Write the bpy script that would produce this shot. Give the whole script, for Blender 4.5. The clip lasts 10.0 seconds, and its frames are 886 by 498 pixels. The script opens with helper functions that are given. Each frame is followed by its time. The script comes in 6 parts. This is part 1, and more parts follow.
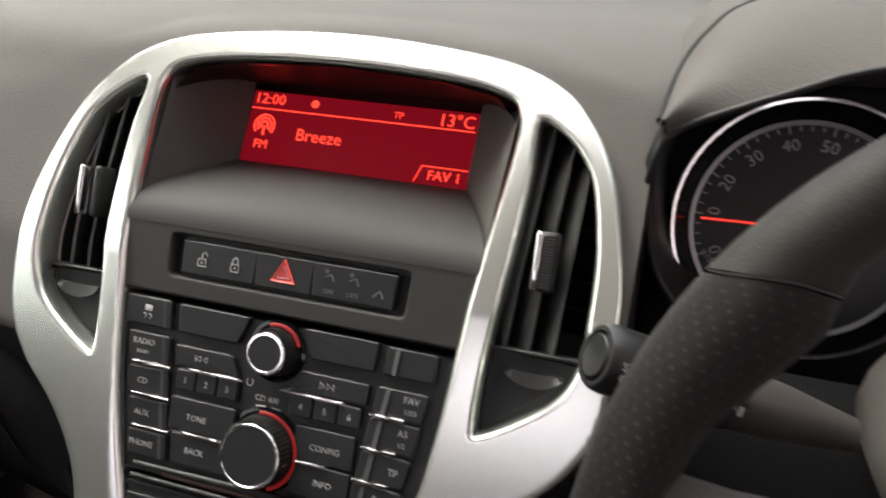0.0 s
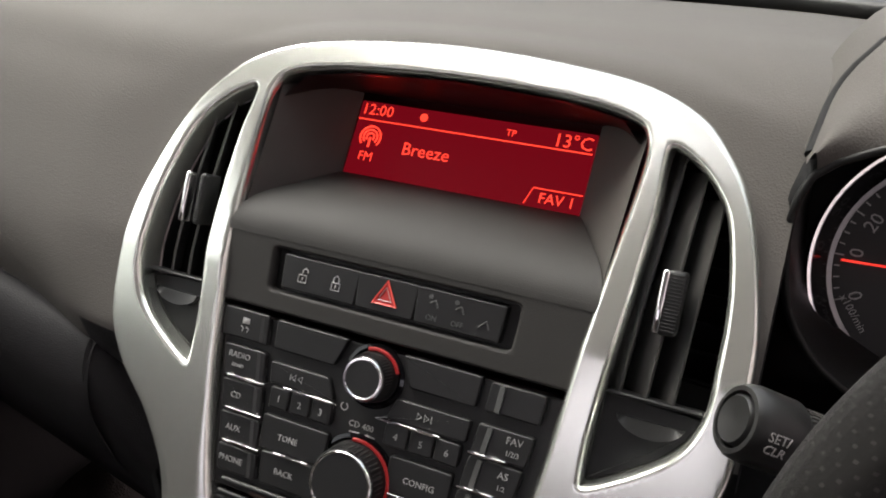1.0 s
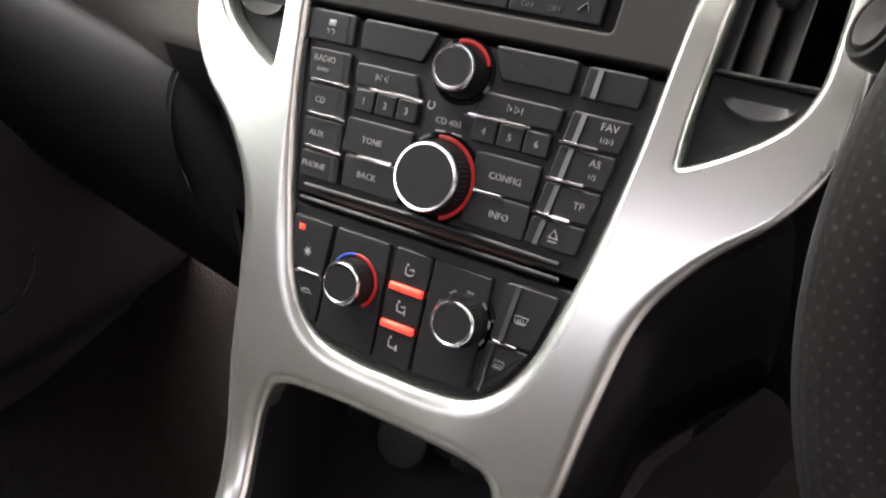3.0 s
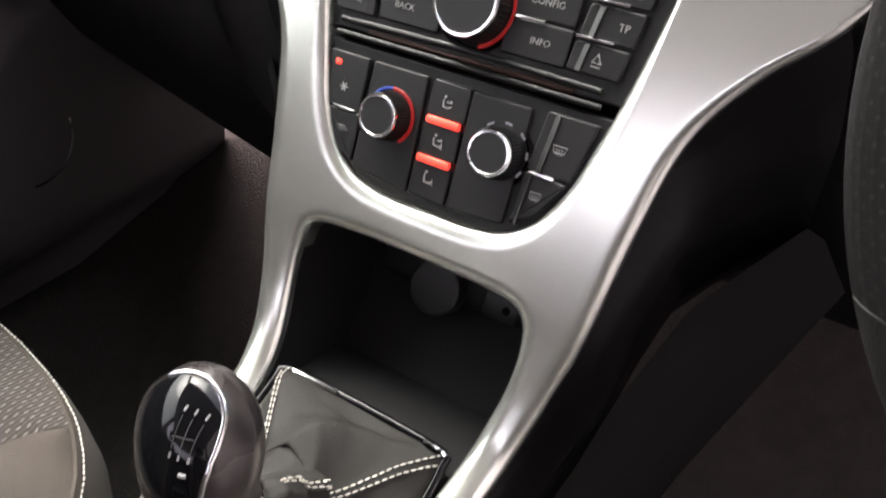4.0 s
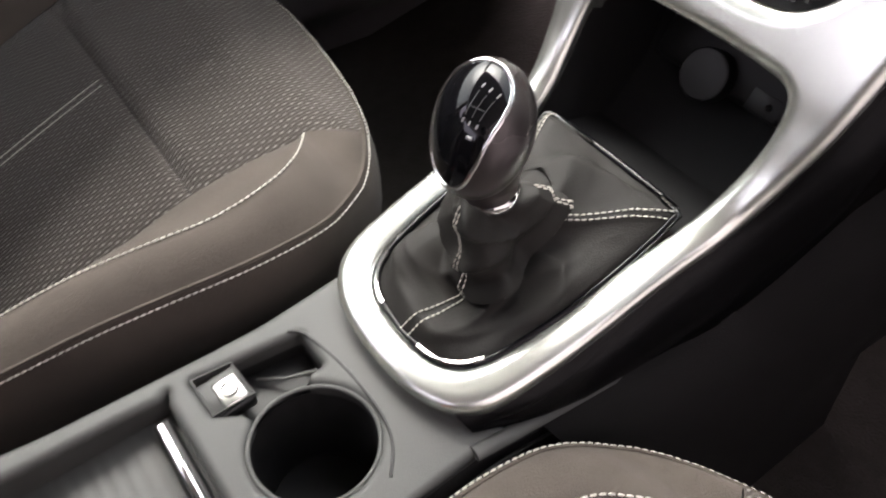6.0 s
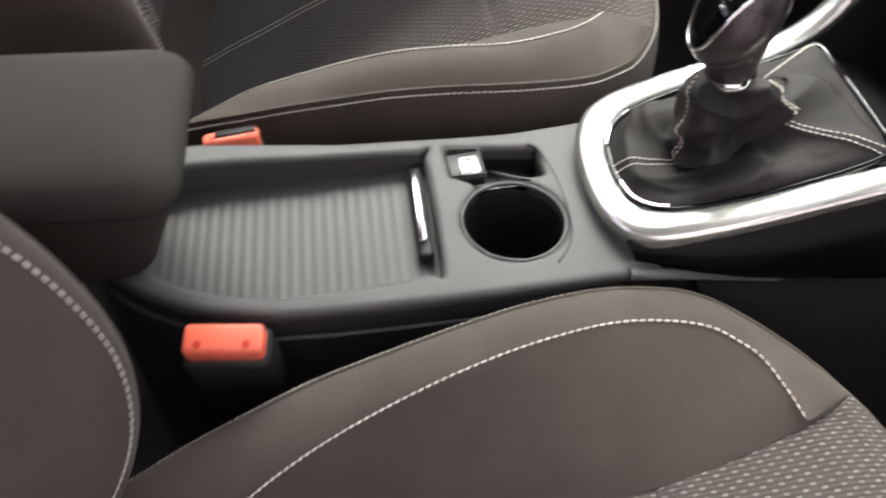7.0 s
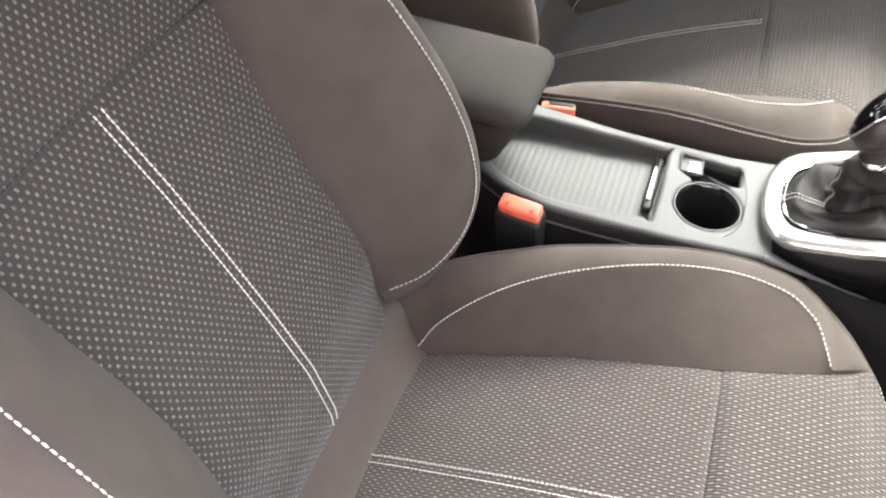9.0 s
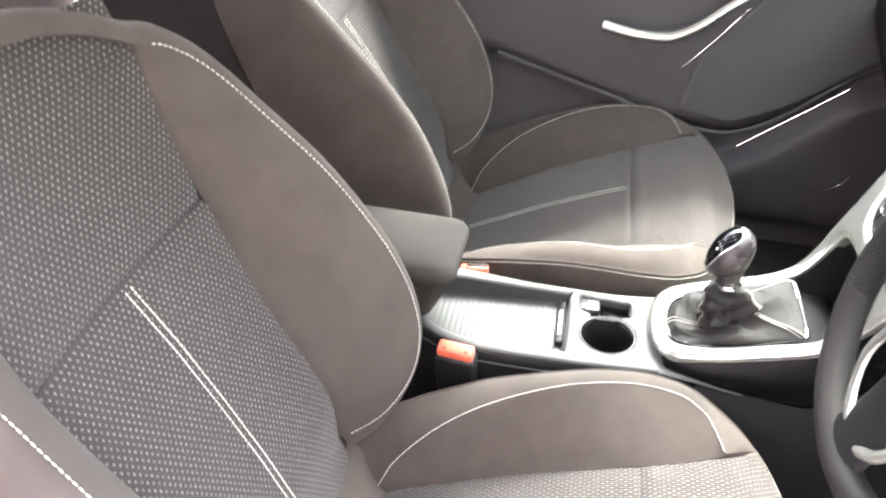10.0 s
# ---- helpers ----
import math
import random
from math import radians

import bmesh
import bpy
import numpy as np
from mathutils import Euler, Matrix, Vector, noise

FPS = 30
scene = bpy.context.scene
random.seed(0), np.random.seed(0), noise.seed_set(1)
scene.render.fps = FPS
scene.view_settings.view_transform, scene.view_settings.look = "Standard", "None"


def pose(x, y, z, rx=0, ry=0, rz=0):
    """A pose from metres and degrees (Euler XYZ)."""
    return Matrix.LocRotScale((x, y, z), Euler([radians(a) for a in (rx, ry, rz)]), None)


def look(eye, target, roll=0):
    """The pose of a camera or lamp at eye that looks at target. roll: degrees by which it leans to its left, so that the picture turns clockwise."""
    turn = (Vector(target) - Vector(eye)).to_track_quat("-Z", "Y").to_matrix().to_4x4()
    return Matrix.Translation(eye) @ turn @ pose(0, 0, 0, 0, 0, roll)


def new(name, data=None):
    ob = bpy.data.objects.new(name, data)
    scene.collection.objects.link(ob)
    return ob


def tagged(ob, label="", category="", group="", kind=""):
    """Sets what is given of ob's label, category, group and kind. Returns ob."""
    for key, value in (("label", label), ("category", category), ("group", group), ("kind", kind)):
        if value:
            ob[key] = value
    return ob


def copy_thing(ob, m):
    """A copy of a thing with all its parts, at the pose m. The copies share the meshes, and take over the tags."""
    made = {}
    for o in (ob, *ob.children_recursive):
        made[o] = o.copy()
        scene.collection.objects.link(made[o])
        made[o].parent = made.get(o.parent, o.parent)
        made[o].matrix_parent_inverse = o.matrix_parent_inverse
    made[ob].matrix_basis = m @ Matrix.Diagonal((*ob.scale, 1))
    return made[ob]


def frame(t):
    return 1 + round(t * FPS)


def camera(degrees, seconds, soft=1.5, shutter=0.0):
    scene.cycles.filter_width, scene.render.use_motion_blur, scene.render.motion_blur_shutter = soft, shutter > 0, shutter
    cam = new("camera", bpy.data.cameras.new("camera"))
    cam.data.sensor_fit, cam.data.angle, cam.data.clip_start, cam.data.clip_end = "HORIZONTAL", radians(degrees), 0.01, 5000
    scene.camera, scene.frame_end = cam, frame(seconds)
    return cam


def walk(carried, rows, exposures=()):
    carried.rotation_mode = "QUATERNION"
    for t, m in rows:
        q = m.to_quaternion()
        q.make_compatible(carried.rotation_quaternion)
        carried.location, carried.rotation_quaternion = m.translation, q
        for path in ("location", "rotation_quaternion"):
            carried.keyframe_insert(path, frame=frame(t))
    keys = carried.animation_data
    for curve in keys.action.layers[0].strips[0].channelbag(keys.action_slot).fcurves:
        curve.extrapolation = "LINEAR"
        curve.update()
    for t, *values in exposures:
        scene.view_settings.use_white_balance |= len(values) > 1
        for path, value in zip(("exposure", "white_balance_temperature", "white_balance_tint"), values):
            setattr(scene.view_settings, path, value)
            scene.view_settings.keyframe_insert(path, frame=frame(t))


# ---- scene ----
cam = camera(59.2, 10.0, 1.85, 0.35)
PATH = [
    (0, (0.203, 0.066, 0.948), (-0.339, 1.806, 0.124), 1.7),
    (0.5, (0.176, 0.098, 0.949), (-0.494, 1.794, 0.129), 1.9),
    (1, (0.177, 0.087, 0.948), (-0.556, 1.758, 0.128), 2.2),
    (1.5, (0.177, 0.076, 0.921), (-0.59, 1.721, 0.081), 2.3),
    (2, (0.176, 0.063, 0.893), (-0.622, 1.664, 0.0), 2.4),
    (2.5, (0.179, 0.054, 0.862), (-0.629, 1.609, -0.102), 2.8),
    (2.7, (0.181, 0.051, 0.853), (-0.627, 1.589, -0.138), 2.8),
    (3.8, (0.194, 0.032, 0.806), (-0.626, 1.43, -0.366), 2.6),
    (4, (0.196, 0.026, 0.797), (-0.622, 1.4, -0.404), 2.8),
    (4.5, (0.197, 0.005, 0.782), (-0.636, 1.317, -0.477), 2.9),
    (5, (0.202, -0.02, 0.764), (-0.686, 1.188, -0.559), 3.2),
    (5.2, (0.205, -0.034, 0.761), (-0.713, 1.122, -0.589), 3.0),
    (6.3, (0.287, -0.057, 0.785), (-0.879, 0.604, -0.7), 1.1),
    (6.5, (0.326, -0.064, 0.778), (-0.915, 0.482, -0.693), 1.2),
    (7, (0.4, -0.086, 0.795), (-0.867, 0.111, -0.74), 1.9),
    (7.5, (0.48, -0.082, 0.845), (-0.743, -0.207, -0.733), 1.1),
    (8, (0.573, -0.083, 0.909), (-0.582, -0.438, -0.684), 0.1),
    (8.5, (0.648, -0.069, 0.978), (-0.483, -0.484, -0.618), 0.5),
    (9, (0.723, -0.055, 1.037), (-0.484, -0.488, -0.498), 0.7),
    (9.5, (0.793, -0.039, 1.081), (-0.608, -0.46, -0.283), 1.3),
    (10, (0.878, -0.061, 1.124), (-0.7, -0.35, -0.069), 1.7),
]
EXPOSURES = [(0.0, 2.6, 6700, 29), (0.5, 2.33, 6700, 29), (1.5, 2.48, 6700, 30), (2.7, 2.95, 6650, 31), (4.0, 3.05, 6650, 30), (5.2, 3.15, 6650, 30), (6.5, 2.92, 6550, 30), (7.5, 3.28, 6500, 29), (8.5, 3.72, 6500, 28), (9.0, 4.1, 6500, 27), (9.5, 4.5, 6450, 27), (10.0, 4.85, 6350, 26)]
walk(cam, [(t, look(eye, target, roll)) for t, eye, target, roll in PATH], EXPOSURES)

# ---- light ----
SUN_UP, SUN_TURN = 58.0, -80.0
world = bpy.data.worlds.new("sky")
scene.world = world
world.use_nodes = True
wn = world.node_tree
sky = wn.nodes.new("ShaderNodeTexSky")
sky.sky_type = "NISHITA"
sky.sun_disc = False
sky.sun_elevation, sky.sun_rotation = radians(SUN_UP), radians(SUN_TURN)
sky.air_density, sky.dust_density, sky.ozone_density = 1.6, 6.0, 1.0
haze = wn.nodes.new("ShaderNodeHueSaturation")
haze.inputs["Saturation"].default_value = 0.35
wn.links.new(sky.outputs[0], haze.inputs["Color"])
wn.links.new(haze.outputs["Color"], wn.nodes["Background"].inputs[0])
wn.nodes["Background"].inputs[1].default_value = 0.13
sun_data = bpy.data.lights.new("sun", "SUN")
sun_data.energy, sun_data.angle, sun_data.color = 0.9, radians(50), (1.0, 0.98, 0.96)
sun = new("sun", sun_data)
sun.matrix_basis = pose(0, 0, 4, -(90 - SUN_UP), 0, -SUN_TURN)


# ---- materials ----
def mat(name, color, rough=0.5, metal=0.0, grain=0.0, grain_size=0.001, vary=0.08, vary_size=0.08, coat=0.0, emit=None, spec=0.5):
    """A surface with a large, faint variation of tone and a fine grain of bump."""
    m = bpy.data.materials.new(name)
    m.use_nodes = True
    nt = m.node_tree
    b = nt.nodes["Principled BSDF"]
    b.inputs["Roughness"].default_value = rough
    b.inputs["Metallic"].default_value = metal
    b.inputs["Coat Weight"].default_value = coat
    b.inputs["Coat Roughness"].default_value = 0.06
    b.inputs["Specular IOR Level"].default_value = spec
    tc = nt.nodes.new("ShaderNodeTexCoord")
    n1 = nt.nodes.new("ShaderNodeTexNoise")
    n1.inputs["Scale"].default_value = 1.0 / vary_size
    n1.inputs["Detail"].default_value = 5
    nt.links.new(tc.outputs["Object"], n1.inputs["Vector"])
    mix = nt.nodes.new("ShaderNodeMix")
    mix.data_type = "RGBA"
    mix.inputs["A"].default_value = (*[c * (1 - vary) for c in color], 1)
    mix.inputs["B"].default_value = (*[c * (1 + vary) for c in color], 1)
    nt.links.new(n1.outputs["Fac"], mix.inputs["Factor"])
    nt.links.new(mix.outputs["Result"], b.inputs["Base Color"])
    mr = nt.nodes.new("ShaderNodeMapRange")
    mr.inputs["To Min"].default_value = max(rough - 0.07, 0.02)
    mr.inputs["To Max"].default_value = min(rough + 0.07, 1)
    nt.links.new(n1.outputs["Fac"], mr.inputs["Value"])
    nt.links.new(mr.outputs["Result"], b.inputs["Roughness"])
    if grain:
        n2 = nt.nodes.new("ShaderNodeTexVoronoi")
        n2.inputs["Scale"].default_value = 1.0 / grain_size
        nt.links.new(tc.outputs["Object"], n2.inputs["Vector"])
        bump = nt.nodes.new("ShaderNodeBump")
        bump.inputs["Strength"].default_value = grain
        bump.inputs["Distance"].default_value = grain_size * 0.4
        nt.links.new(n2.outputs["Distance"], bump.inputs["Height"])
        nt.links.new(bump.outputs["Normal"], b.inputs["Normal"])
    if emit:
        b.inputs["Emission Color"].default_value = (*emit[:3], 1)
        b.inputs["Emission Strength"].default_value = emit[3]
    return m


def weave(name, base, thread, du, dv, wide, tall, strength=1.0, ribs=0.0, rough=0.9):
    """Seat cloth: short light threads in staggered rows over a dark ground, laid out in metres along the piece's own map."""
    m = mat(name, base, rough, grain=0.0, vary=0.1, vary_size=0.15, spec=0.2)
    nt = m.node_tree
    b = nt.nodes["Principled BSDF"]
    uvn = nt.nodes.new("ShaderNodeUVMap")
    sep = nt.nodes.new("ShaderNodeSeparateXYZ")
    nt.links.new(uvn.outputs[0], sep.inputs[0])

    def op(kind, a, c=None, d=None):
        n = nt.nodes.new("ShaderNodeMath")
        n.operation = kind
        for k, v in enumerate((a, c, d)):
            if v is None:
                continue
            if isinstance(v, (int, float)):
                n.inputs[k].default_value = v
            else:
                nt.links.new(v, n.inputs[k])
        return n.outputs[0]

    v = op("DIVIDE", sep.outputs["Y"], dv)
    row = op("FLOOR", v)
    odd = op("MULTIPLY", op("MODULO", op("ABSOLUTE", row), 2.0), 0.5)
    u = op("ADD", op("DIVIDE", sep.outputs["X"], du), odd)
    fu = op("ABSOLUTE", op("SUBTRACT", op("FRACT", u), 0.5))
    fv = op("ABSOLUTE", op("SUBTRACT", op("FRACT", v), 0.5))
    iu = op("LESS_THAN", fu, 0.5 * wide / du)
    iv = op("LESS_THAN", fv, 0.5 * tall / dv)
    dot = op("MULTIPLY", iu, iv)
    # thread to thread differences
    wno = nt.nodes.new("ShaderNodeTexWhiteNoise")
    comb = nt.nodes.new("ShaderNodeCombineXYZ")
    nt.links.new(op("FLOOR", u), comb.inputs[0])
    nt.links.new(row, comb.inputs[1])
    nt.links.new(comb.outputs[0], wno.inputs["Vector"])
    amount = op("MULTIPLY", dot, op("MULTIPLY_ADD", wno.outputs["Value"], 0.45, 0.55 * strength))
    old = b.inputs["Base Color"].links[0].from_socket
    mix = nt.nodes.new("ShaderNodeMix")
    mix.data_type = "RGBA"
    nt.links.new(amount, mix.inputs["Factor"])
    nt.links.new(old, mix.inputs["A"])
    mix.inputs["B"].default_value = (*thread, 1)
    nt.links.new(mix.outputs["Result"], b.inputs["Base Color"])
    rib = op("SINE", op("MULTIPLY", sep.outputs["X"], 2 * math.pi / (du * 0.5)))
    fine = nt.nodes.new("ShaderNodeTexNoise")
    fine.inputs["Scale"].default_value = 900
    height = op("ADD", op("MULTIPLY", dot, 0.7), op("ADD", op("MULTIPLY", rib, ribs), op("MULTIPLY", fine.outputs["Fac"], 0.5)))
    bump = nt.nodes.new("ShaderNodeBump")
    bump.inputs["Strength"].default_value = 0.6
    bump.inputs["Distance"].default_value = 0.0012
    nt.links.new(height, bump.inputs["Height"])
    nt.links.new(bump.outputs["Normal"], b.inputs["Normal"])
    b.inputs["Sheen Weight"].default_value = 0.15
    return m


M_DASH = mat("dash_plastic", (0.080, 0.073, 0.067), 0.72, grain=0.35, grain_size=0.0011, vary=0.06, spec=0.25)
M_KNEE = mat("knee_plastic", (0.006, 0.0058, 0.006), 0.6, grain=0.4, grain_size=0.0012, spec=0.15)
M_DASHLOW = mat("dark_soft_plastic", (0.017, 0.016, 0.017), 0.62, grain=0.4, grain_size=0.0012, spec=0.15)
M_PANEL = mat("grey_console_plastic", (0.030, 0.0285, 0.027), 0.66, grain=0.2, grain_size=0.0007, spec=0.22)
M_BLACK = mat("black_plastic", (0.013, 0.013, 0.013), 0.45, grain=0.15, grain_size=0.0007, spec=0.3)
M_KEY = mat("key_plastic", (0.013, 0.013, 0.013), 0.40, grain=0.1, grain_size=0.0006, spec=0.35)
M_SLAT = mat("slat_plastic", (0.050, 0.049, 0.047), 0.42, grain=0.1, grain_size=0.0007)
# key plastic made lighter: light on the bevels is in the colour
M_FACET = mat("key_facet_lit", (0.040, 0.040, 0.039), 0.36, grain=0.1, grain_size=0.0006)
M_GLOSS = mat("piano_black", (0.004, 0.004, 0.005), 0.10, coat=0.3, vary=0.2, spec=0.15)
M_SIDEGLOSS = mat("black_side_panel", (0.004, 0.004, 0.0045), 0.24, vary=0.2, spec=0.12)
M_SILVER = mat("satin_silver_paint", (0.815, 0.835, 0.775), 0.25, metal=0.92, vary=0.04, vary_size=0.2, coat=0.25)
M_CHROME = mat("chrome", (0.85, 0.85, 0.86), 0.07, metal=1.0, vary=0.03)
M_CLOTH = mat("plain_seat_cloth", (0.076, 0.064, 0.055), 0.92, grain=0.7, grain_size=0.0010, vary=0.26, vary_size=0.045, spec=0.15)
M_CLOTH_B = weave("dotted_back_cloth", (0.039, 0.0345, 0.0305), (0.20, 0.19, 0.175), 0.0074, 0.0053, 0.0022, 0.0027, 0.75)
M_CLOTH_C = weave("dotted_cushion_cloth", (0.062, 0.053, 0.047), (0.21, 0.20, 0.185), 0.0066, 0.0055, 0.0017, 0.0032, 0.7, ribs=0.35)
M_ARM = mat("armrest_cloth", (0.046, 0.042, 0.038), 0.92, grain=0.5, grain_size=0.0009, vary=0.10, vary_size=0.12, spec=0.15)
M_CLOTH.node_tree.nodes["Principled BSDF"].inputs["Sheen Weight"].default_value = 0.06
M_THREAD = mat("light_thread", (0.60, 0.57, 0.51), 0.8, vary=0.1, vary_size=0.005)
M_LEATHER = mat("black_leather", (0.021, 0.0195, 0.018), 0.62, grain=0.35, grain_size=0.0011, vary=0.15, spec=0.2)
M_TUNNEL = mat("console_plastic", (0.057, 0.058, 0.0555), 0.58, grain=0.25, grain_size=0.0009, spec=0.45)
M_CARPET = mat("carpet", (0.036, 0.032, 0.029), 0.97, grain=0.9, grain_size=0.003, vary=0.3, vary_size=0.02, spec=0.1)
M_RED = mat("red_buckle_plastic", (0.85, 0.16, 0.09), 0.4, vary=0.05)
M_PRINT = mat("white_print", (0.36, 0.355, 0.35), 0.5)
M_KEYPRINT = mat("key_print", (0.27, 0.267, 0.262), 0.5)
M_PRINT_DIM = mat("grey_print", (0.07, 0.07, 0.07), 0.5)
M_REDPRINT = mat("red_print", (0.75, 0.10, 0.08), 0.45, emit=(1.0, 0.12, 0.08, 0.04))
M_HAZARD = mat("hazard_red", (0.45, 0.035, 0.03), 0.45)
M_REDLAMP = mat("red_lamp", (0.8, 0.08, 0.04), 0.4, emit=(1.0, 0.05, 0.03, 0.22))
M_LCD = mat("red_lcd", (0.012, 0.001, 0.001), 0.5, spec=0.08, emit=(0.16, 0.003, 0.007, 0.19))
M_LCDTEXT = mat("red_lcd_lit", (0.5, 0.05, 0.03), 0.4, emit=(1.0, 0.055, 0.025, 0.35))
M_DIAL = mat("dial_face", (0.012, 0.012, 0.013), 0.4)
M_DIALRIM = mat("dial_rim_grey", (0.28, 0.28, 0.29), 0.35, metal=0.6)
M_LINING = mat("roof_cloth", (0.62, 0.60, 0.57), 0.95, grain=0.4, grain_size=0.002)
M_DOOR = mat("door_plastic", (0.066, 0.062, 0.065), 0.55, grain=0.35, grain_size=0.0011)
M_DOORCLOTH = mat("door_cloth", (0.080, 0.077, 0.074), 0.9, grain=0.4, grain_size=0.001)
M_ASPHALT = mat("asphalt", (0.075, 0.074, 0.072), 0.9, grain=0.8, grain_size=0.01, vary=0.2, vary_size=0.6)
# plaster tone for the added wall that cuts sky light
M_RENDER = mat("light_block_wall", (0.20, 0.195, 0.185), 0.9, grain=0.6, grain_size=0.01, vary=0.15, vary_size=0.8)
# near black: the shade of recesses and gaps is put into this colour
M_PIT = mat("recess_shade_black", (0.009, 0.009, 0.0095), 0.75, spec=0.2)
M_BLUE = mat("blue_print", (0.02, 0.06, 0.35), 0.5)
M_DARKRED = mat("dark_red_glow_ring", (0.20, 0.012, 0.012), 0.4, emit=(1.0, 0.03, 0.02, 0.018))
# console grey made lighter: light falling on the niche walls is painted in
M_NICHE = mat("niche_plastic_lit", (0.082, 0.077, 0.072), 0.7, grain=0.2, grain_size=0.0007, spec=0.2)


# ---- shapes ----
def part(name, geo, material, parent=None, label="", m=None, smooth=True):
    """Links vertices and faces (and, as a third item, a map in metres) or a bmesh as one mesh object under a thing or a part."""
    me = bpy.data.meshes.new(name)
    if isinstance(geo, bmesh.types.BMesh):
        geo.to_mesh(me)
        geo.free()
    else:
        me.from_pydata([tuple(map(float, v)) for v in geo[0]], [], geo[1])
        if len(geo) > 2 and geo[2]:
            layer = me.uv_layers.new(name="UVMap")
            uv = geo[2]
            for loop in me.loops:
                layer.data[loop.index].uv = uv[loop.vertex_index]
    me.materials.append(material)
    if smooth:
        me.shade_smooth()
        if not isinstance(geo, bmesh.types.BMesh) and len(geo) > 3:
            me.normals_split_custom_set_from_vertices([tuple(n) for n in geo[3]])
        else:
            me.set_sharp_from_angle(angle=radians(48))
    me.update()
    ob = new(name, me)
    if parent:
        ob.parent = parent
    if m is not None:
        ob.matrix_basis = m
    if label:
        tagged(ob, label)
    return ob


def thing(name, label, category, group="", m=None):
    ob = new(name)
    ob.empty_display_size = 0.02
    if m is not None:
        ob.matrix_basis = m
    return tagged(ob, label, category, group)


def spline(pts, n=8, closed=False):
    """A smooth curve through the points."""
    p = np.array(pts, float)
    k = len(p)
    out = []
    for i in range(k if closed else k - 1):
        if closed:
            a, b, c, d = p[i - 1], p[i], p[(i + 1) % k], p[(i + 2) % k]
        else:
            a, b, c, d = p[max(i - 1, 0)], p[i], p[i + 1], p[min(i + 2, k - 1)]
        for j in range(n):
            t = j / n
            out.append(0.5 * (2 * b + (c - a) * t + (2 * a - 5 * b + 4 * c - d) * t * t + (3 * b - a - 3 * c + d) * t ** 3))
    if not closed:
        out.append(p[-1])
    return np.array(out)


def mirrored(half):
    """A closed outline from its right half, listed from the middle below to the middle above."""
    return spline([(x, y) for x, y in half] + [(-x, y) for x, y in reversed(half[1:-1])], 6, True)


def loft(rows, close_u=False, close_v=False, caps=False, uv=None):
    """A skin over rows of points."""
    n, m = len(rows), len(rows[0])
    verts = [p for r in rows for p in r]
    faces = []
    for i in range(n if close_v else n - 1):
        for j in range(m if close_u else m - 1):
            a, b = i * m + j, i * m + (j + 1) % m
            c, d = ((i + 1) % n) * m + (j + 1) % m, ((i + 1) % n) * m + j
            faces.append((a, b, c, d))
    if caps:
        faces.append(tuple(range(m - 1, -1, -1)))
        faces.append(tuple((n - 1) * m + j for j in range(m)))
    return (verts, faces) if uv is None else (verts, faces, [w for r in uv for w in r])


def tube(path, radius, ring=10, closed=False, flat=1.0, up=(0, 0, 1)):
    """A round bar along a path; flat squeezes it along the up direction."""
    p = np.array(path, float)
    n = len(p)
    r = np.broadcast_to(np.array(radius, float), (n,))
    rows = []
    for i in range(n):
        if closed:
            d = p[(i + 1) % n] - p[i - 1]
        else:
            d = p[min(i + 1, n - 1)] - p[max(i - 1, 0)]
        d = d / (np.linalg.norm(d) + 1e-12)
        s = np.cross(d, up)
        s = s / (np.linalg.norm(s) + 1e-12)
        t = np.cross(s, d)
        rows.append([p[i] + r[i] * (math.cos(a) * s + flat * math.sin(a) * t) for a in np.linspace(0, 2 * math.pi, ring, endpoint=False)])
    return loft(rows, True, closed, not closed)


def lathe(profile, n=32, cap=True):
    """A turned body about its z axis from (radius, height) pairs."""
    rows = [[(r * math.cos(a), r * math.sin(a), h) for a in np.linspace(0, 2 * math.pi, n, endpoint=False)] for r, h in profile]
    return loft(rows, True, False, cap)


def rbox(sx, sy, sz, bevel=0.001, seg=2, at=(0, 0, 0), taper=1.0):
    """A box with rounded edges."""
    bm = bmesh.new()
    bmesh.ops.create_cube(bm, size=1.0)
    for v in bm.verts:
        k = taper if v.co.z > 0 else 1.0
        v.co = Vector((v.co.x * sx * k, v.co.y * sy * k, v.co.z * sz))
    if bevel:
        bmesh.ops.bevel(bm, geom=list(bm.edges), offset=bevel, segments=seg, profile=0.5, affect="EDGES")
    bmesh.ops.translate(bm, vec=at, verts=bm.verts)
    return bm


def slab(outline, low, high, bevel=0.0012):
    """A flat piece with the given outline and rounded upper edges."""
    pts = np.array(outline, float)
    if 0.5 * np.sum(pts[:, 0] * np.roll(pts[:, 1], -1) - pts[:, 1] * np.roll(pts[:, 0], -1)) < 0:
        pts = pts[::-1]
    nrm = np.roll(pts, -1, 0) - np.roll(pts, 1, 0)
    nrm = np.stack([-nrm[:, 1], nrm[:, 0]], 1)
    nrm /= np.linalg.norm(nrm, axis=1)[:, None] + 1e-12
    rows = [[(x, y, low) for x, y in pts], [(x, y, high - bevel) for x, y in pts]]
    for a in (30, 60, 90):
        k = bevel * (1 - math.cos(radians(a)))
        rows.append([(x, y, high - bevel + bevel * math.sin(radians(a))) for x, y in pts + nrm * k])
    rows.append([(x, y, high) for x, y in pts + nrm * (bevel * 1.08)])
    rows.append([(x, y, high) for x, y in pts + nrm * (bevel * 1.18)])
    return loft(rows, True, False, True)


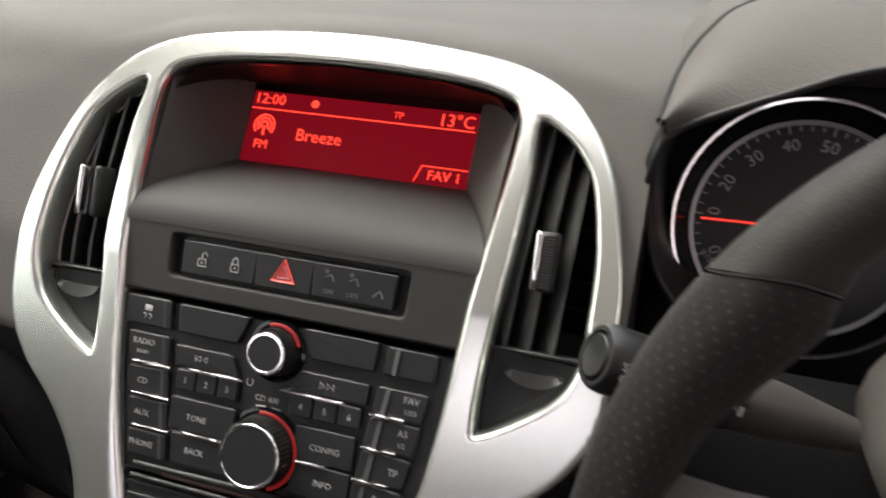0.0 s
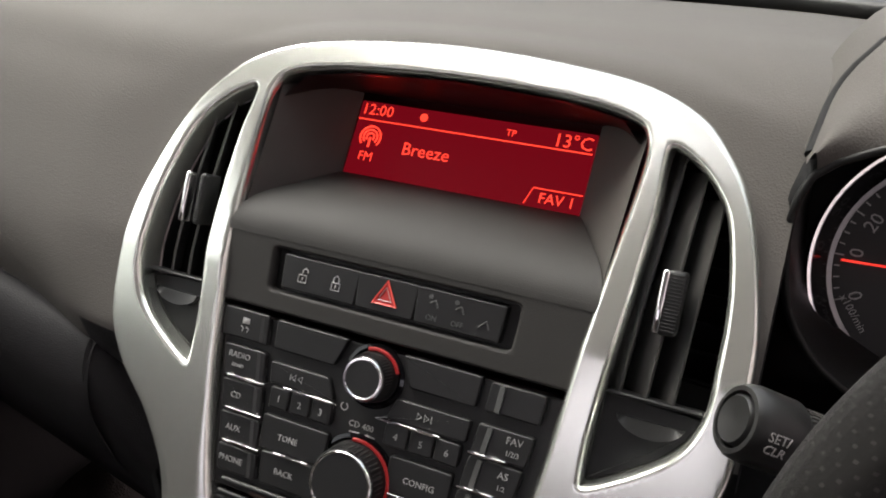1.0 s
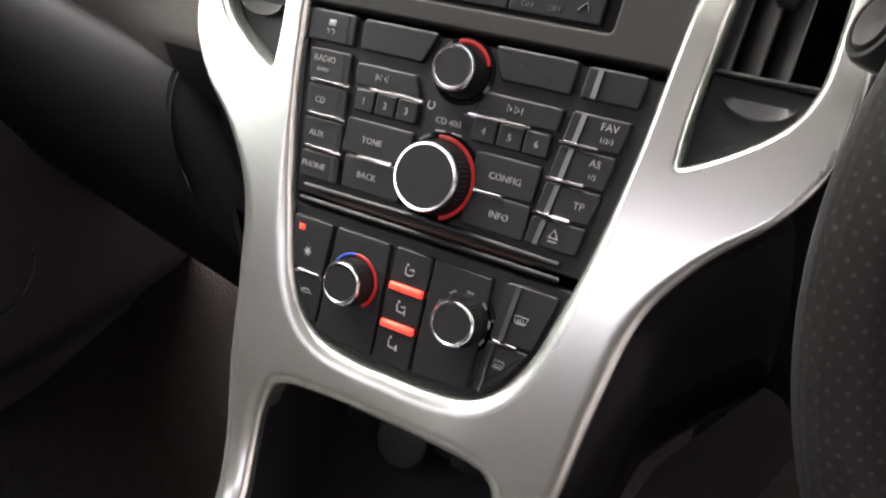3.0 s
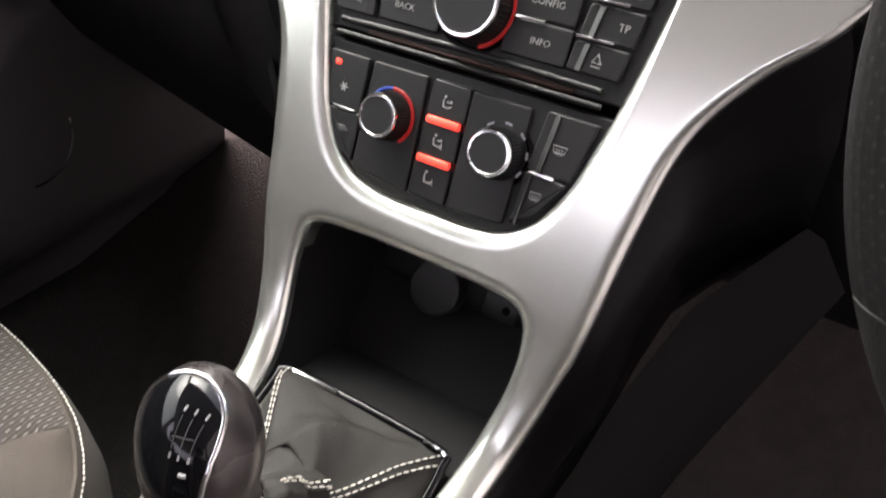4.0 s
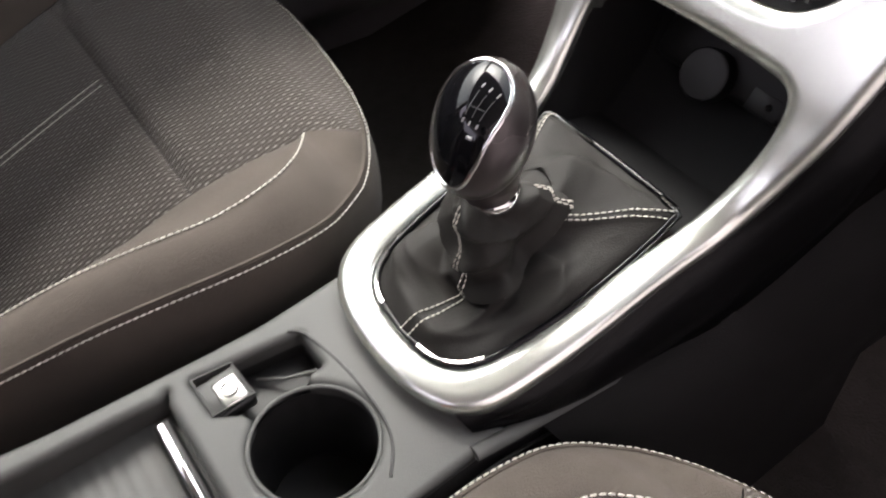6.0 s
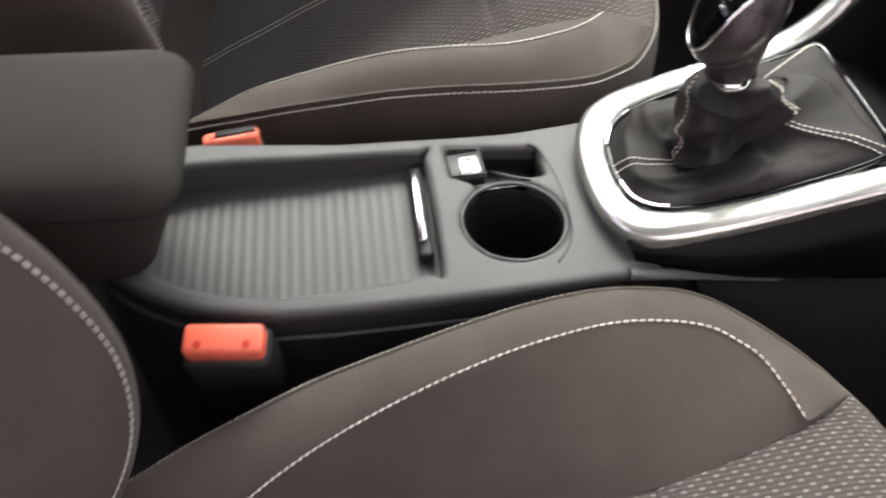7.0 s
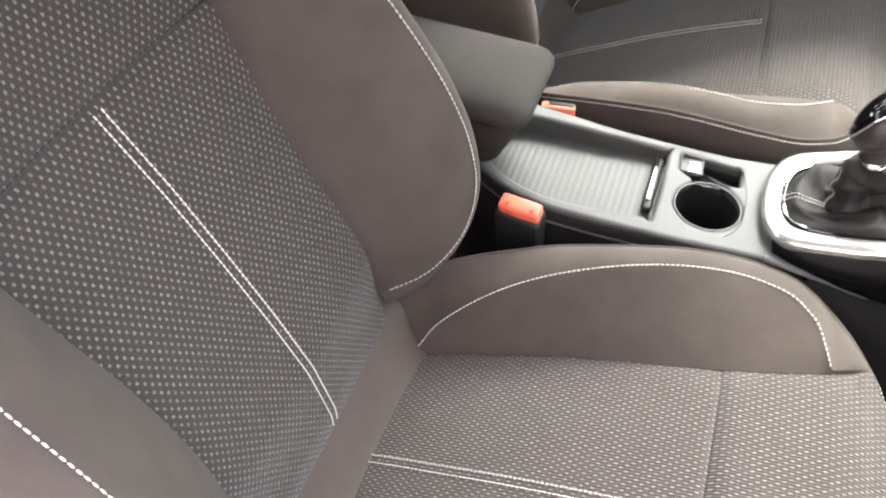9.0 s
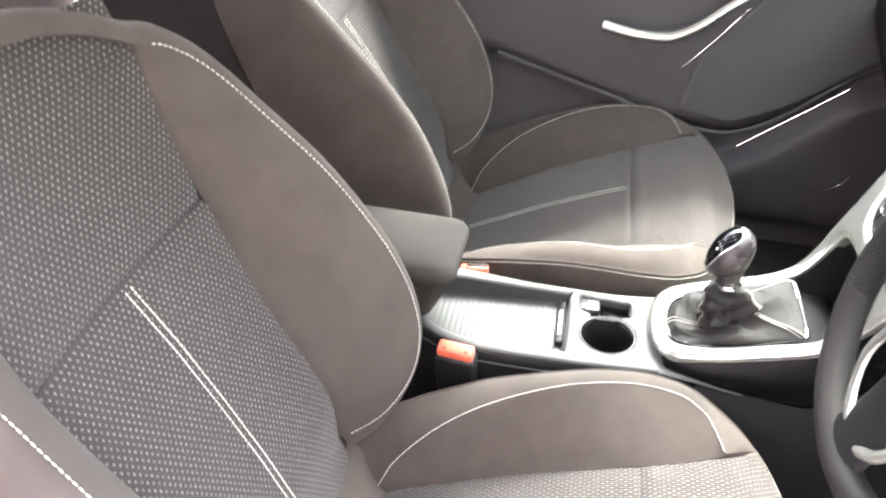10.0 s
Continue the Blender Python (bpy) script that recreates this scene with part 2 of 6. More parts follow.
def corners(pts, r=0.003, n=4):
    """A polygon with its corners rounded."""
    p = [Vector(q) for q in pts]
    out = []
    for i, c in enumerate(p):
        a, b = p[i - 1], p[(i + 1) % len(p)]
        da, db = (a - c), (b - c)
        k = min(r, da.length * 0.45, db.length * 0.45)
        s, e = c + da.normalized() * k, c + db.normalized() * k
        for j in range(n + 1):
            t = j / n
            out.append(tuple((1 - t) ** 2 * s + 2 * t * (1 - t) * c + t * t * e))
    return out


def stitches(path, gap=0.0052, size=0.0034, thick=0.0006):
    """A row of short threads along a path, each a small six-sided bead."""
    p = np.array(path, float)
    seg = np.linalg.norm(np.diff(p, axis=0), axis=1)
    run = np.concatenate([[0], np.cumsum(seg)])
    verts, faces = [], []

    def at(s):
        return np.array([np.interp(s, run, p[:, k]) for k in range(3)])

    for s in np.arange(0, run[-1] - size, gap):
        a, b = at(s), at(s + size)
        d = b - a
        d /= np.linalg.norm(d) + 1e-12
        s1 = np.cross(d, (0.31, 0.2, 0.93))
        s1 /= np.linalg.norm(s1) + 1e-12
        s2 = np.cross(d, s1)
        o = len(verts)
        for q, r in ((a, 0.45), (a * 0.7 + b * 0.3, 1), (a * 0.3 + b * 0.7, 1), (b, 0.45)):
            for k in range(5):
                w = 2 * math.pi * k / 5
                verts.append(q + thick * r * (math.cos(w) * s1 + math.sin(w) * s2))
        for i in range(3):
            for k in range(5):
                faces.append((o + i * 5 + k, o + i * 5 + (k + 1) % 5, o + i * 5 + 5 + (k + 1) % 5, o + i * 5 + 5 + k))
        faces.append(tuple(o + k for k in range(4, -1, -1)))
        faces.append(tuple(o + 15 + k for k in range(5)))
    return verts, faces


def signed(poly, q):
    """Distance of points to a closed outline, positive inside."""
    a, b = poly, np.roll(poly, -1, 0)
    best = np.full(len(q), 1e9)
    inside = np.zeros(len(q), bool)
    for (ax, ay), (bx, by) in zip(a, b):
        dx, dy = bx - ax, by - ay
        t = np.clip(((q[:, 0] - ax) * dx + (q[:, 1] - ay) * dy) / (dx * dx + dy * dy + 1e-15), 0, 1)
        best = np.minimum(best, np.hypot(q[:, 0] - ax - t * dx, q[:, 1] - ay - t * dy))
        if ay != by:
            cross = ((ay > q[:, 1]) != (by > q[:, 1])) & (q[:, 0] < dx * (q[:, 1] - ay) / (by - ay) + ax)
            inside ^= cross
    return np.where(inside, best, -best)


def sheet(outline, holes, res, place, rim, height, depth):
    """A moulded panel with holes: rounded along every edge, with a skirt behind. place maps (u, s, w) into space."""
    lo, hi = outline.min(0) - res, outline.max(0) + res
    nu, nv = (np.ceil((hi - lo) / res)).astype(int) + 1
    gu, gv = lo[0] + res * np.arange(nu), lo[1] + res * np.arange(nv)

    def dist_at(pts):
        r = signed(outline, pts)
        for h in holes:
            r = np.minimum(r, -signed(h, pts))
        return r

    q = np.stack(np.meshgrid(gu, gv, indexing="ij"), -1).reshape(-1, 2)
    rim_at = rim if callable(rim) else (lambda s: rim)
    d = dist_at(q) - np.array([0.92 * rim_at(s) for s in q[:, 1]])
    d[np.abs(d) < 1e-5] = 1e-5
    verts, faces, known, flat_at = [], [], {}, []

    def vert(key, u, s, dist, drop=0.0, skirt=False):
        if key not in known:
            k = min(dist / rim_at(s), 1.0)
            known[key] = len(verts)
            verts.append(place(u, s, height * math.sqrt(max(1 - (1 - k) ** 2, 0)) - drop))
            flat_at.append((u, s, k, skirt))
        return known[key]

    dd = d.reshape(nu, nv)
    pairs, spots = [], {}
    for i in range(nu - 1):
        for j in range(nv - 1):
            cell = [(i, j), (i + 1, j), (i + 1, j + 1), (i, j + 1)]
            val = [dd[c] for c in cell]
            if max(val) <= 0:
                continue
            poly, cuts = [], []
            for k in range(4):
                a, b, va, vb = cell[k], cell[(k + 1) % 4], val[k], val[(k + 1) % 4]
                if va > 0:
                    poly.append(vert(a, gu[a[0]], gv[a[1]], va + 0.92 * rim_at(gv[a[1]])))
                if (va > 0) != (vb > 0):
                    t = va / (va - vb)
                    u, s = gu[a[0]] + t * (gu[b[0]] - gu[a[0]]), gv[a[1]] + t * (gv[b[1]] - gv[a[1]])
                    key = (min(a, b), max(a, b))
                    poly.append(vert(key, u, s, 0.92 * rim_at(s)))
                    spots[key] = (u, s)
                    cuts.append(key)
            if len(poly) >= 3:
                faces.append(tuple(poly))
            if len(cuts) == 2:
                x0, x1 = known[cuts[0]], known[cuts[1]]
                pairs.append((cuts[1], cuts[0]) if poly.index(x1) == (poly.index(x0) + 1) % len(poly) else (cuts[0], cuts[1]))
    # the rounded rim, in even rows out to the outline
    keys = list(spots)
    pts = np.array([spots[k] for k in keys])
    eps = 0.0012
    g = np.stack([dist_at(pts + (eps, 0)) - dist_at(pts - (eps, 0)), dist_at(pts + (0, eps)) - dist_at(pts - (0, eps))], 1)
    g /= np.linalg.norm(g, axis=1)[:, None] + 1e-9
    far = dist_at(pts)
    rim_id = {}
    for key, p, gg, f in zip(keys, pts, g, far):
        ids = [known[key]]
        for share in (0.70, 0.46, 0.27, 0.13, 0.04, 0.0):
            o = p - gg * (f * (1 - share))
            ids.append(vert((key, share), o[0], o[1], 0.92 * rim_at(o[1]) * share))
        o = p - gg * f
        if depth:
            ids.append(vert((key, "top"), o[0], o[1], 0.0, 0.0, True))
            ids.append(vert((key, "low"), o[0], o[1], 0.0, depth, True))
        rim_id[key] = ids
    for a, b in pairs:
        ra, rb = rim_id[a], rim_id[b]
        for k in range(len(ra) - 1):
            if k != 6:
                faces.append((ra[k], rb[k], rb[k + 1], ra[k + 1]))
    # exact normals from the slope of the rounding
    fq = np.array([(a[0], a[1]) for a in flat_at])

    eps = 0.0015
    gx = (dist_at(fq + (eps, 0)) - dist_at(fq - (eps, 0))) / (2 * eps)
    gy = (dist_at(fq + (0, eps)) - dist_at(fq - (0, eps))) / (2 * eps)
    gl = np.hypot(gx, gy) + 1e-9
    normals = []
    for (u, s, k, skirt), ax, ay in zip(flat_at, gx / gl, gy / gl):
        o = Vector(place(u, s, 0))
        ax, ay = float(ax), float(ay)
        pu = (Vector(place(u + 0.004, s, 0)) - Vector(place(u - 0.004, s, 0))).normalized()
        ps = (Vector(place(u, s + 0.004, 0)) - Vector(place(u, s - 0.004, 0))).normalized()
        pw = pu.cross(ps).normalized()
        if skirt:
            n = -(ax * pu + ay * ps)
        else:
            side = 0.0 if k >= 1 else (1 - k)
            n = -(ax * pu + ay * ps) * side * height + pw * math.sqrt(max(1 - side * side, 0.0025)) * rim_at(s)
        normals.append(n.normalized())
    return verts, faces, None, normals


def lettering(text, size, material, parent, m, depth=0.0002, align="CENTER", name="lettering"):
    cu = bpy.data.curves.new("text", "FONT")
    cu.body, cu.size, cu.align_x, cu.align_y, cu.extrude = text, size, align, "CENTER", depth
    cu.resolution_u = 2
    tmp = bpy.data.objects.new("text", cu)
    scene.collection.objects.link(tmp)
    me = bpy.data.meshes.new_from_object(tmp.evaluated_get(bpy.context.evaluated_depsgraph_get()))
    bpy.data.objects.remove(tmp)
    me.name = name
    me.materials.clear()
    me.materials.append(material)
    ob = new(name, me)
    ob.parent = parent
    ob.matrix_basis = m
    return ob


# ---- plan of the centre stack ----
# The stack is a plane that leans forward at the top; below it bends into the tunnel.
STACK_Y, STACK_Z, LEAN = 0.343, 0.573, math.atan(0.446)
CM = Matrix(((1, 0, 0, 0), (0, math.sin(LEAN), -math.cos(LEAN), STACK_Y), (0, math.cos(LEAN), math.sin(LEAN), STACK_Z), (0, 0, 0, 1)))
BEND = spline([(0.050, 0.366), (0.10, 0.386), (0.18, 0.410), (0.24, 0.429), (0.275, 0.447), (0.297, 0.474), (0.313, 0.505), (0.3227, 0.5275), (0.343, 0.573)], 8)
BEND_S = np.concatenate([[0], np.cumsum(np.linalg.norm(np.diff(BEND, axis=0), axis=1))])
BEND_S = BEND_S - BEND_S[-1]


def on_stack(u, s, w):
    """A point of the silver surround: across, along the bend, out of the surface."""
    if s >= 0:
        w -= 0.030 * (max(s - 0.19, 0) / 0.13) ** 1.2
        y, z, ny, nz = STACK_Y + s * math.sin(LEAN), STACK_Z + s * math.cos(LEAN), -math.cos(LEAN), math.sin(LEAN)
    else:
        y, z = np.interp(s, BEND_S, BEND[:, 0]), np.interp(s, BEND_S, BEND[:, 1])
        y2, z2 = np.interp(s + 0.012, BEND_S, BEND[:, 0]), np.interp(s + 0.012, BEND_S, BEND[:, 1])
        y1, z1 = np.interp(s - 0.012, BEND_S, BEND[:, 0]), np.interp(s - 0.012, BEND_S, BEND[:, 1])
        k = math.hypot(y2 - y1, z2 - z1)
        ny, nz = -(z2 - z1) / k, (y2 - y1) / k
    return (u, y + ny * w, z + nz * w)


OUTER = mirrored([(0, -0.351), (0.045, -0.345), (0.074, -0.322), (0.083, -0.27), (0.086, -0.19), (0.092, -0.145), (0.101, -0.10), (0.109, -0.06),
                  (0.116, 0.0), (0.125, 0.05), (0.145, 0.085), (0.170, 0.112), (0.184, 0.136), (0.188, 0.16), (0.188, 0.19), (0.186, 0.218), (0.1785, 0.253), (0.1705, 0.277),
                  (0.159, 0.2965), (0.139, 0.317), (0.106, 0.331), (0.055, 0.3382), (0, 0.3408)])
FASCIA = mirrored([(0, -0.0255), (0.04, -0.0235), (0.062, -0.012), (0.076, 0.010), (0.085, 0.04), (0.094, 0.08), (0.101, 0.125), (0.105, 0.17),
                   (0.109, 0.21), (0.113, 0.25), (0.1155, 0.28), (0.1145, 0.300), (0.104, 0.3105), (0.068, 0.317), (0, 0.320)])
CUBBY = mirrored([(0, -0.329), (0.035, -0.324), (0.054, -0.302), (0.062, -0.25), (0.064, -0.19), (0.071, -0.14), (0.077, -0.10), (0.077, -0.072), (0.069, -0.057), (0.045, -0.053), (0, -0.052)])
VENT = spline([(0.129, 0.298), (0.142, 0.291), (0.153, 0.280), (0.162, 0.264), (0.169, 0.23), (0.1705, 0.20), (0.169, 0.17), (0.157, 0.149), (0.1255, 0.1275),
               (0.121, 0.133), (0.122, 0.165), (0.1262, 0.215), (0.1285, 0.265), (0.1275, 0.290)], 6, True)
VENT_L = VENT * np.array([-1.0, 1.0])

centre_stack = thing("centre_stack", "satin silver centre stack surround holding vents, screen and radio", "dashboard console")
part("surround", sheet(OUTER, [FASCIA, CUBBY, VENT, VENT_L], 0.0022, on_stack, lambda s: float(np.interp(s, [-0.30, 0.04, 0.11], [0.0098, 0.0098, 0.0036])), 0.0056, 0.013), M_SILVER, centre_stack, "satin silver moulded surround")


# ---- the stack's screen, buttons, radio and climate panel ----
def cp(u, v, w=0.0, turn=0.0):
    """A pose on the stack's plane."""
    return CM @ pose(u, v, w, 0, 0, turn)


def inset(poly, k):
    n = np.roll(poly, -1, 0) - np.roll(poly, 1, 0)
    n = np.stack([-n[:, 1], n[:, 0]], 1)
    n /= np.linalg.norm(n, axis=1)[:, None] + 1e-12
    return poly + n * k


def flat(u, v, w):
    return (u, v, w)


# grey upper fascia with the recessed button row, and the shelf that runs back to the screen
low_cut, shelf_v = 0.1675, 0.219
ROW = np.array(corners([(-0.0765, 0.180), (0.0725, 0.180), (0.0735, 0.2045), (-0.0775, 0.2045)], 0.003, 4))
UPPER = np.array(corners([(-0.1070, low_cut), (0.1070, low_cut), (0.1115, shelf_v - 0.004), (-0.1115, shelf_v - 0.004)], 0.002, 3))
part("upper_fascia", sheet(UPPER, [ROW], 0.0026, lambda u, v, w: (u, v, w - 0.0025), 0.0020, 0.0040, 0.012), M_PANEL, centre_stack, "grey plastic fascia", CM)
part("button_recess", slab(inset(ROW, -0.001), -0.012, -0.006, 0.0005), M_BLACK, centre_stack, "", CM)

SCREEN_LOW, SCREEN_UP = Vector((0, 0.518, 0.7785)), Vector((0, 0.555, 0.832))
DM = Matrix(((1, 0, 0, -0.006), (0, 0.5549, -0.8319, 0.518), (0, 0.8319, 0.5549, 0.7785), (0, 0, 0, 1)))


def stack_point(u, v, w=0.0):
    return CM @ Vector((u, v, w))


def screen_point(u, v, w=0.0):
    return DM @ Vector((u, v, w))


# niche: shelf, two side walls and roof, between the surround and the screen
rows = []
for k in np.concatenate([np.linspace(0, 0.5, 14), np.linspace(0.56, 1, 8)]):
    row = []
    for f in np.linspace(-1, 1, 25):
        low, turn = stack_point(f * 0.1120, 0.2095, 0.0018), stack_point(f * 0.1130, 0.2265, 0.0016)
        back = screen_point(f * 0.0835, -0.001, 0.0)
        mid = turn.lerp(back, 0.34) + Vector((0, 0, 0.0035 * (1 - f * f)))
        if k <= 0.5:
            q = k * 2
            p = low * (1 - q) ** 2 + turn * 2 * q * (1 - q) + mid * q * q
        else:
            q = (k - 0.5) * 2
            p = mid.lerp(back, q) + Vector((0, 0, 0.0020 * math.sin(math.pi * q) * (1 - f * f)))
        row.append(p)
    rows.append(row)
part("shelf", loft(rows), M_PANEL, centre_stack, "grey plastic shelf below the screen")
for sgn in (-1, 1):
    rows = []
    for k in np.linspace(0, 1, 7):
        lo = stack_point(sgn * 0.1092, shelf_v - 0.01, -0.004).lerp(screen_point(sgn * 0.0824, -0.008), k)
        hi = stack_point(sgn * 0.1138, 0.303, -0.027).lerp(screen_point(sgn * 0.0826, 0.060), k)
        rows.append([lo.lerp(hi, q) + Vector((sgn * 0.004 * math.sin(math.pi * k), 0, 0)) for q in np.linspace(0, 1, 7)])
    # wall colour carries the light from the driver's side
    part("niche_wall", loft(rows), M_NICHE, centre_stack)
rows = []
for k in np.linspace(0, 1, 7):
    row = []
    for f in np.linspace(-1, 1, 15):
        a = stack_point(f * 0.116, float(np.interp(abs(f) * 0.116, [0, 0.068, 0.104, 0.1135, 0.116], [0.3186, 0.3156, 0.3090, 0.2990, 0.292])), -0.0285)
        b = screen_point(f * 0.09, 0.056)
        row.append(a.lerp(b, k) + Vector((0, 0, 0.004 * math.sin(math.pi * k))))
    rows.append(row)
part("niche_roof", loft(rows), M_BLACK, centre_stack, "black roof of the screen niche")
screen = part("screen", rbox(0.164, 0.052, 0.004, 0.0008, 2, (0, 0.0245, -0.002)), M_LCD, centre_stack, "dark red lit radio screen", DM)


def lcd(text, u, v, size, align="LEFT"):
    lettering(text, size, M_LCDTEXT, screen, pose(u, v, 0.0004), 0.0001, align)


lcd("12:00", -0.0805, 0.0445, 0.0108)
lcd("13\u00b0C", 0.0805, 0.0430, 0.0120, "RIGHT")
lcd("TP", 0.0275, 0.0430, 0.0062, "CENTER")
lcd("FM", -0.0685, 0.0118, 0.0088, "CENTER")
lcd("Breeze", -0.0435, 0.0212, 0.0122)
lcd("FAV 1", 0.0665, 0.0052, 0.0092, "CENTER")
part("screen_line", rbox(0.162, 0.0008, 0.0004, 0, 1, (0, 0.0375, 0.0004)), M_LCDTEXT, screen)
part("tab_line", tube([(0.0465, 0.0005, 0.0004), (0.0505, 0.0112, 0.0004), (0.0815, 0.0112, 0.0004)], 0.0004, 5), M_LCDTEXT, screen)
part("screen_dot", lathe([(0.0028, 0), (0.0028, 0.0004), (0.0012, 0.0004)], 12), M_LCDTEXT, screen, "", pose(-0.034, 0.0445, 0.0002))
for r in (0.0028, 0.0052, 0.0076):
    arc = [(r * math.cos(a), r * math.sin(a), 0) for a in np.linspace(radians(-40), radians(220), 18)]
    part("signal_arc", tube(arc, 0.0007, 5), M_LCDTEXT, screen, "", pose(-0.0685, 0.0255, 0.0005))
part("signal_mast", rbox(0.0016, 0.007, 0.0004, 0, 1, (0, -0.0035, 0)), M_LCDTEXT, screen, "", pose(-0.0685, 0.0255, 0.0005))

# row of three switch blocks
for u0, u1 in ((-0.0695, -0.0212), (-0.0203, 0.0152), (0.0161, 0.0655)):
    part("switch_block", slab(corners([(u0, 0.1822), (u1, 0.1822), (u1 + 0.001, 0.2022), (u0 - 0.001, 0.2022)], 0.0015, 3), -0.008, 0.0005, 0.0010), M_KEY, centre_stack, "", CM)


def stroke(points, material, u, v, w=0.0009, r=0.00035, closed=False, name="symbol", scale=1.0):
    part(name, tube([(x * scale, y * scale, 0) for x, y in points], r, 5, closed), material, centre_stack, "", cp(u, v, w))


def tri(s):
    return [(-0.5 * s, -0.33 * s), (0.5 * s, -0.33 * s), (0, 0.57 * s)]


part("hazard_triangle", slab(corners(tri(0.0150), 0.001, 3), 0.0003, 0.0009, 0.0002), M_HAZARD, centre_stack, "red hazard triangle", cp(-0.0025, 0.1922))
stroke(tri(0.0145), M_REDPRINT, -0.0025, 0.1922, r=0.0008, closed=True)
stroke(tri(0.0080), M_PRINT, -0.0025, 0.1922, w=0.0010, r=0.0004, closed=True)
for u, lift in ((-0.056, 0.0014), (-0.034, 0.0)):
    stroke([(-0.0026, -0.0024), (0.0026, -0.0024), (0.0026, 0.0018), (-0.0026, 0.0018)], M_PRINT, u, 0.1905, r=0.00038, closed=True)
    stroke([(0, -0.0010), (0, 0.0006)], M_PRINT, u, 0.1905, r=0.0004)
    stroke([(-0.0016 + lift, 0.0018 + 0.6 * lift), (-0.0016 + lift, 0.0046), (lift, 0.0060), (0.0016 + lift, 0.0046), (0.0016 + lift, 0.0018 + 1.2 * lift)], M_PRINT, u, 0.1905, r=0.00038)
for u, w in ((0.026, "ON"), (0.041, "OFF")):
    lettering(w, 0.0042, M_PRINT_DIM, centre_stack, cp(u, 0.1865, 0.0007))
    stroke([(-0.002, 0.0), (0.001, 0.002), (0.003, -0.002)], M_PRINT_DIM, u, 0.1945, r=0.0005)
    part("symbol", lathe([(0.0013, 0), (0.0013, 0.0003)], 8), M_PRINT_DIM, centre_stack, "", cp(u - 0.002, 0.198, 0.0006))
stroke([(-0.003, -0.002), (0.001, 0.002), (0.003, -0.002)], M_PRINT_DIM, 0.056, 0.190, r=0.0005)

# radio and climate panel: a black base plate with keys
RADIO = np.array([(u, v) for u, v in inset(FASCIA, 0.0002) if v < low_cut - 0.001])
radio_unit = thing("car_radio", "black car radio with silver key edges and two knobs", "car radio")
order = np.argsort(np.arctan2(RADIO[:, 1] - 0.07, RADIO[:, 0]))
RADIO = RADIO[order]
cutr = [p for p in RADIO if p[1] > 0.055]
RADIO_TOP = np.array(sorted([p for p in cutr if p[0] < 0], key=lambda p: -p[1]) + sorted([p for p in cutr if p[0] > 0], key=lambda p: p[1]))
part("base_plate", slab(RADIO_TOP, -0.012, -0.0022, 0.0012), M_BLACK, radio_unit, "", CM)
climate_unit = thing("climate_panel", "black heater control panel with two chrome-ringed knobs", "control panel")
cutc = [p for p in RADIO if p[1] < 0.054]
CLIM = np.array(sorted([p for p in cutc if p[0] < 0], key=lambda p: -p[1]) + sorted([p for p in cutc if p[0] >= 0], key=lambda p: p[1]))
part("base_plate", slab(CLIM, -0.012, -0.0022, 0.0012), M_BLACK, climate_unit, "", CM)


def key(parent, quad, top=0.0012, r=0.0021, material=None, name="key"):
    return part(name, slab(corners(quad, r, 3), -0.006, top, 0.0011), material or M_KEY, parent, "", CM)


def facet(parent, quad, sgn, wide=0.0082, top=0.0013):
    """The slanted flank of a key, its lit tone put into a lighter colour, on its left (-1) or right (1) side; the quad
    runs low left, low right, up right, up left.
    """
    (x0, y0), (x1, y1), (x2, y2), (x3, y3) = quad
    if sgn < 0:
        a, b, c, d = (x0, y0), (x0 + wide, y1), (x3 + wide, y2), (x3, y3)
    else:
        a, b, c, d = (x1 - wide * 0.6, y0), (x1, y1), (x2, y2), (x2 - wide * 0.6, y3)
    lo, hi = (top - 0.0022, top + 0.0012) if sgn < 0 else (top + 0.0008, top - 0.0016)
    m = 0.0009
    pts = [(a[0], a[1] + m, lo), (b[0], b[1] + m, hi), (c[0], c[1] - m, hi), (d[0], d[1] - m, lo)]
    low = [(p[0], p[1], -0.004) for p in pts]
    return part("key_flank", (pts + low, [(0, 1, 2, 3), (0, 4, 5, 1), (1, 5, 6, 2), (2, 6, 7, 3), (3, 7, 4, 0)]), M_FACET, parent, "slanted key flank with its lit tone in the colour", CM)


def edge(parent, a, b, material=None, w=0.0022, r=0.0008):
    """A bright strip along a key's lower edge."""
    return part("key_edge", tube([(a[0], a[1], w), ((a[0] + b[0]) / 2, (a[1] + b[1]) / 2, w + 0.0002), (b[0], b[1], w)], r, 6), material or M_CHROME, parent, "chrome key edge", CM)


def word(parent, text, u, v, size, material=None):
    lettering(text, size * 0.80, material or M_KEYPRINT, parent, cp(u, v, 0.0015))


key(radio_unit, [(-0.1025, 0.147), (-0.0705, 0.147), (-0.072, 0.1645), (-0.1035, 0.1645)])
part("symbol", rbox(0.005, 0.0035, 0.0004, 0.0003, 1), M_PRINT, radio_unit, "", cp(-0.087, 0.158, 0.0014))
stroke([(-0.002, 0.001), (0.0, 0.0), (-0.001, -0.002)], M_PRINT, -0.088, 0.1535, 0.0014)
stroke([(-0.002, 0.001), (0.0, 0.0), (-0.001, -0.002)], M_PRINT, -0.0845, 0.1535, 0.0014)
key(radio_unit, [(-0.0655, 0.147), (-0.025, 0.147), (-0.0185, 0.164), (-0.0665, 0.164)])
key(radio_unit, [(0.022, 0.147), (0.0605, 0.147), (0.0615, 0.164), (0.0155, 0.164)])
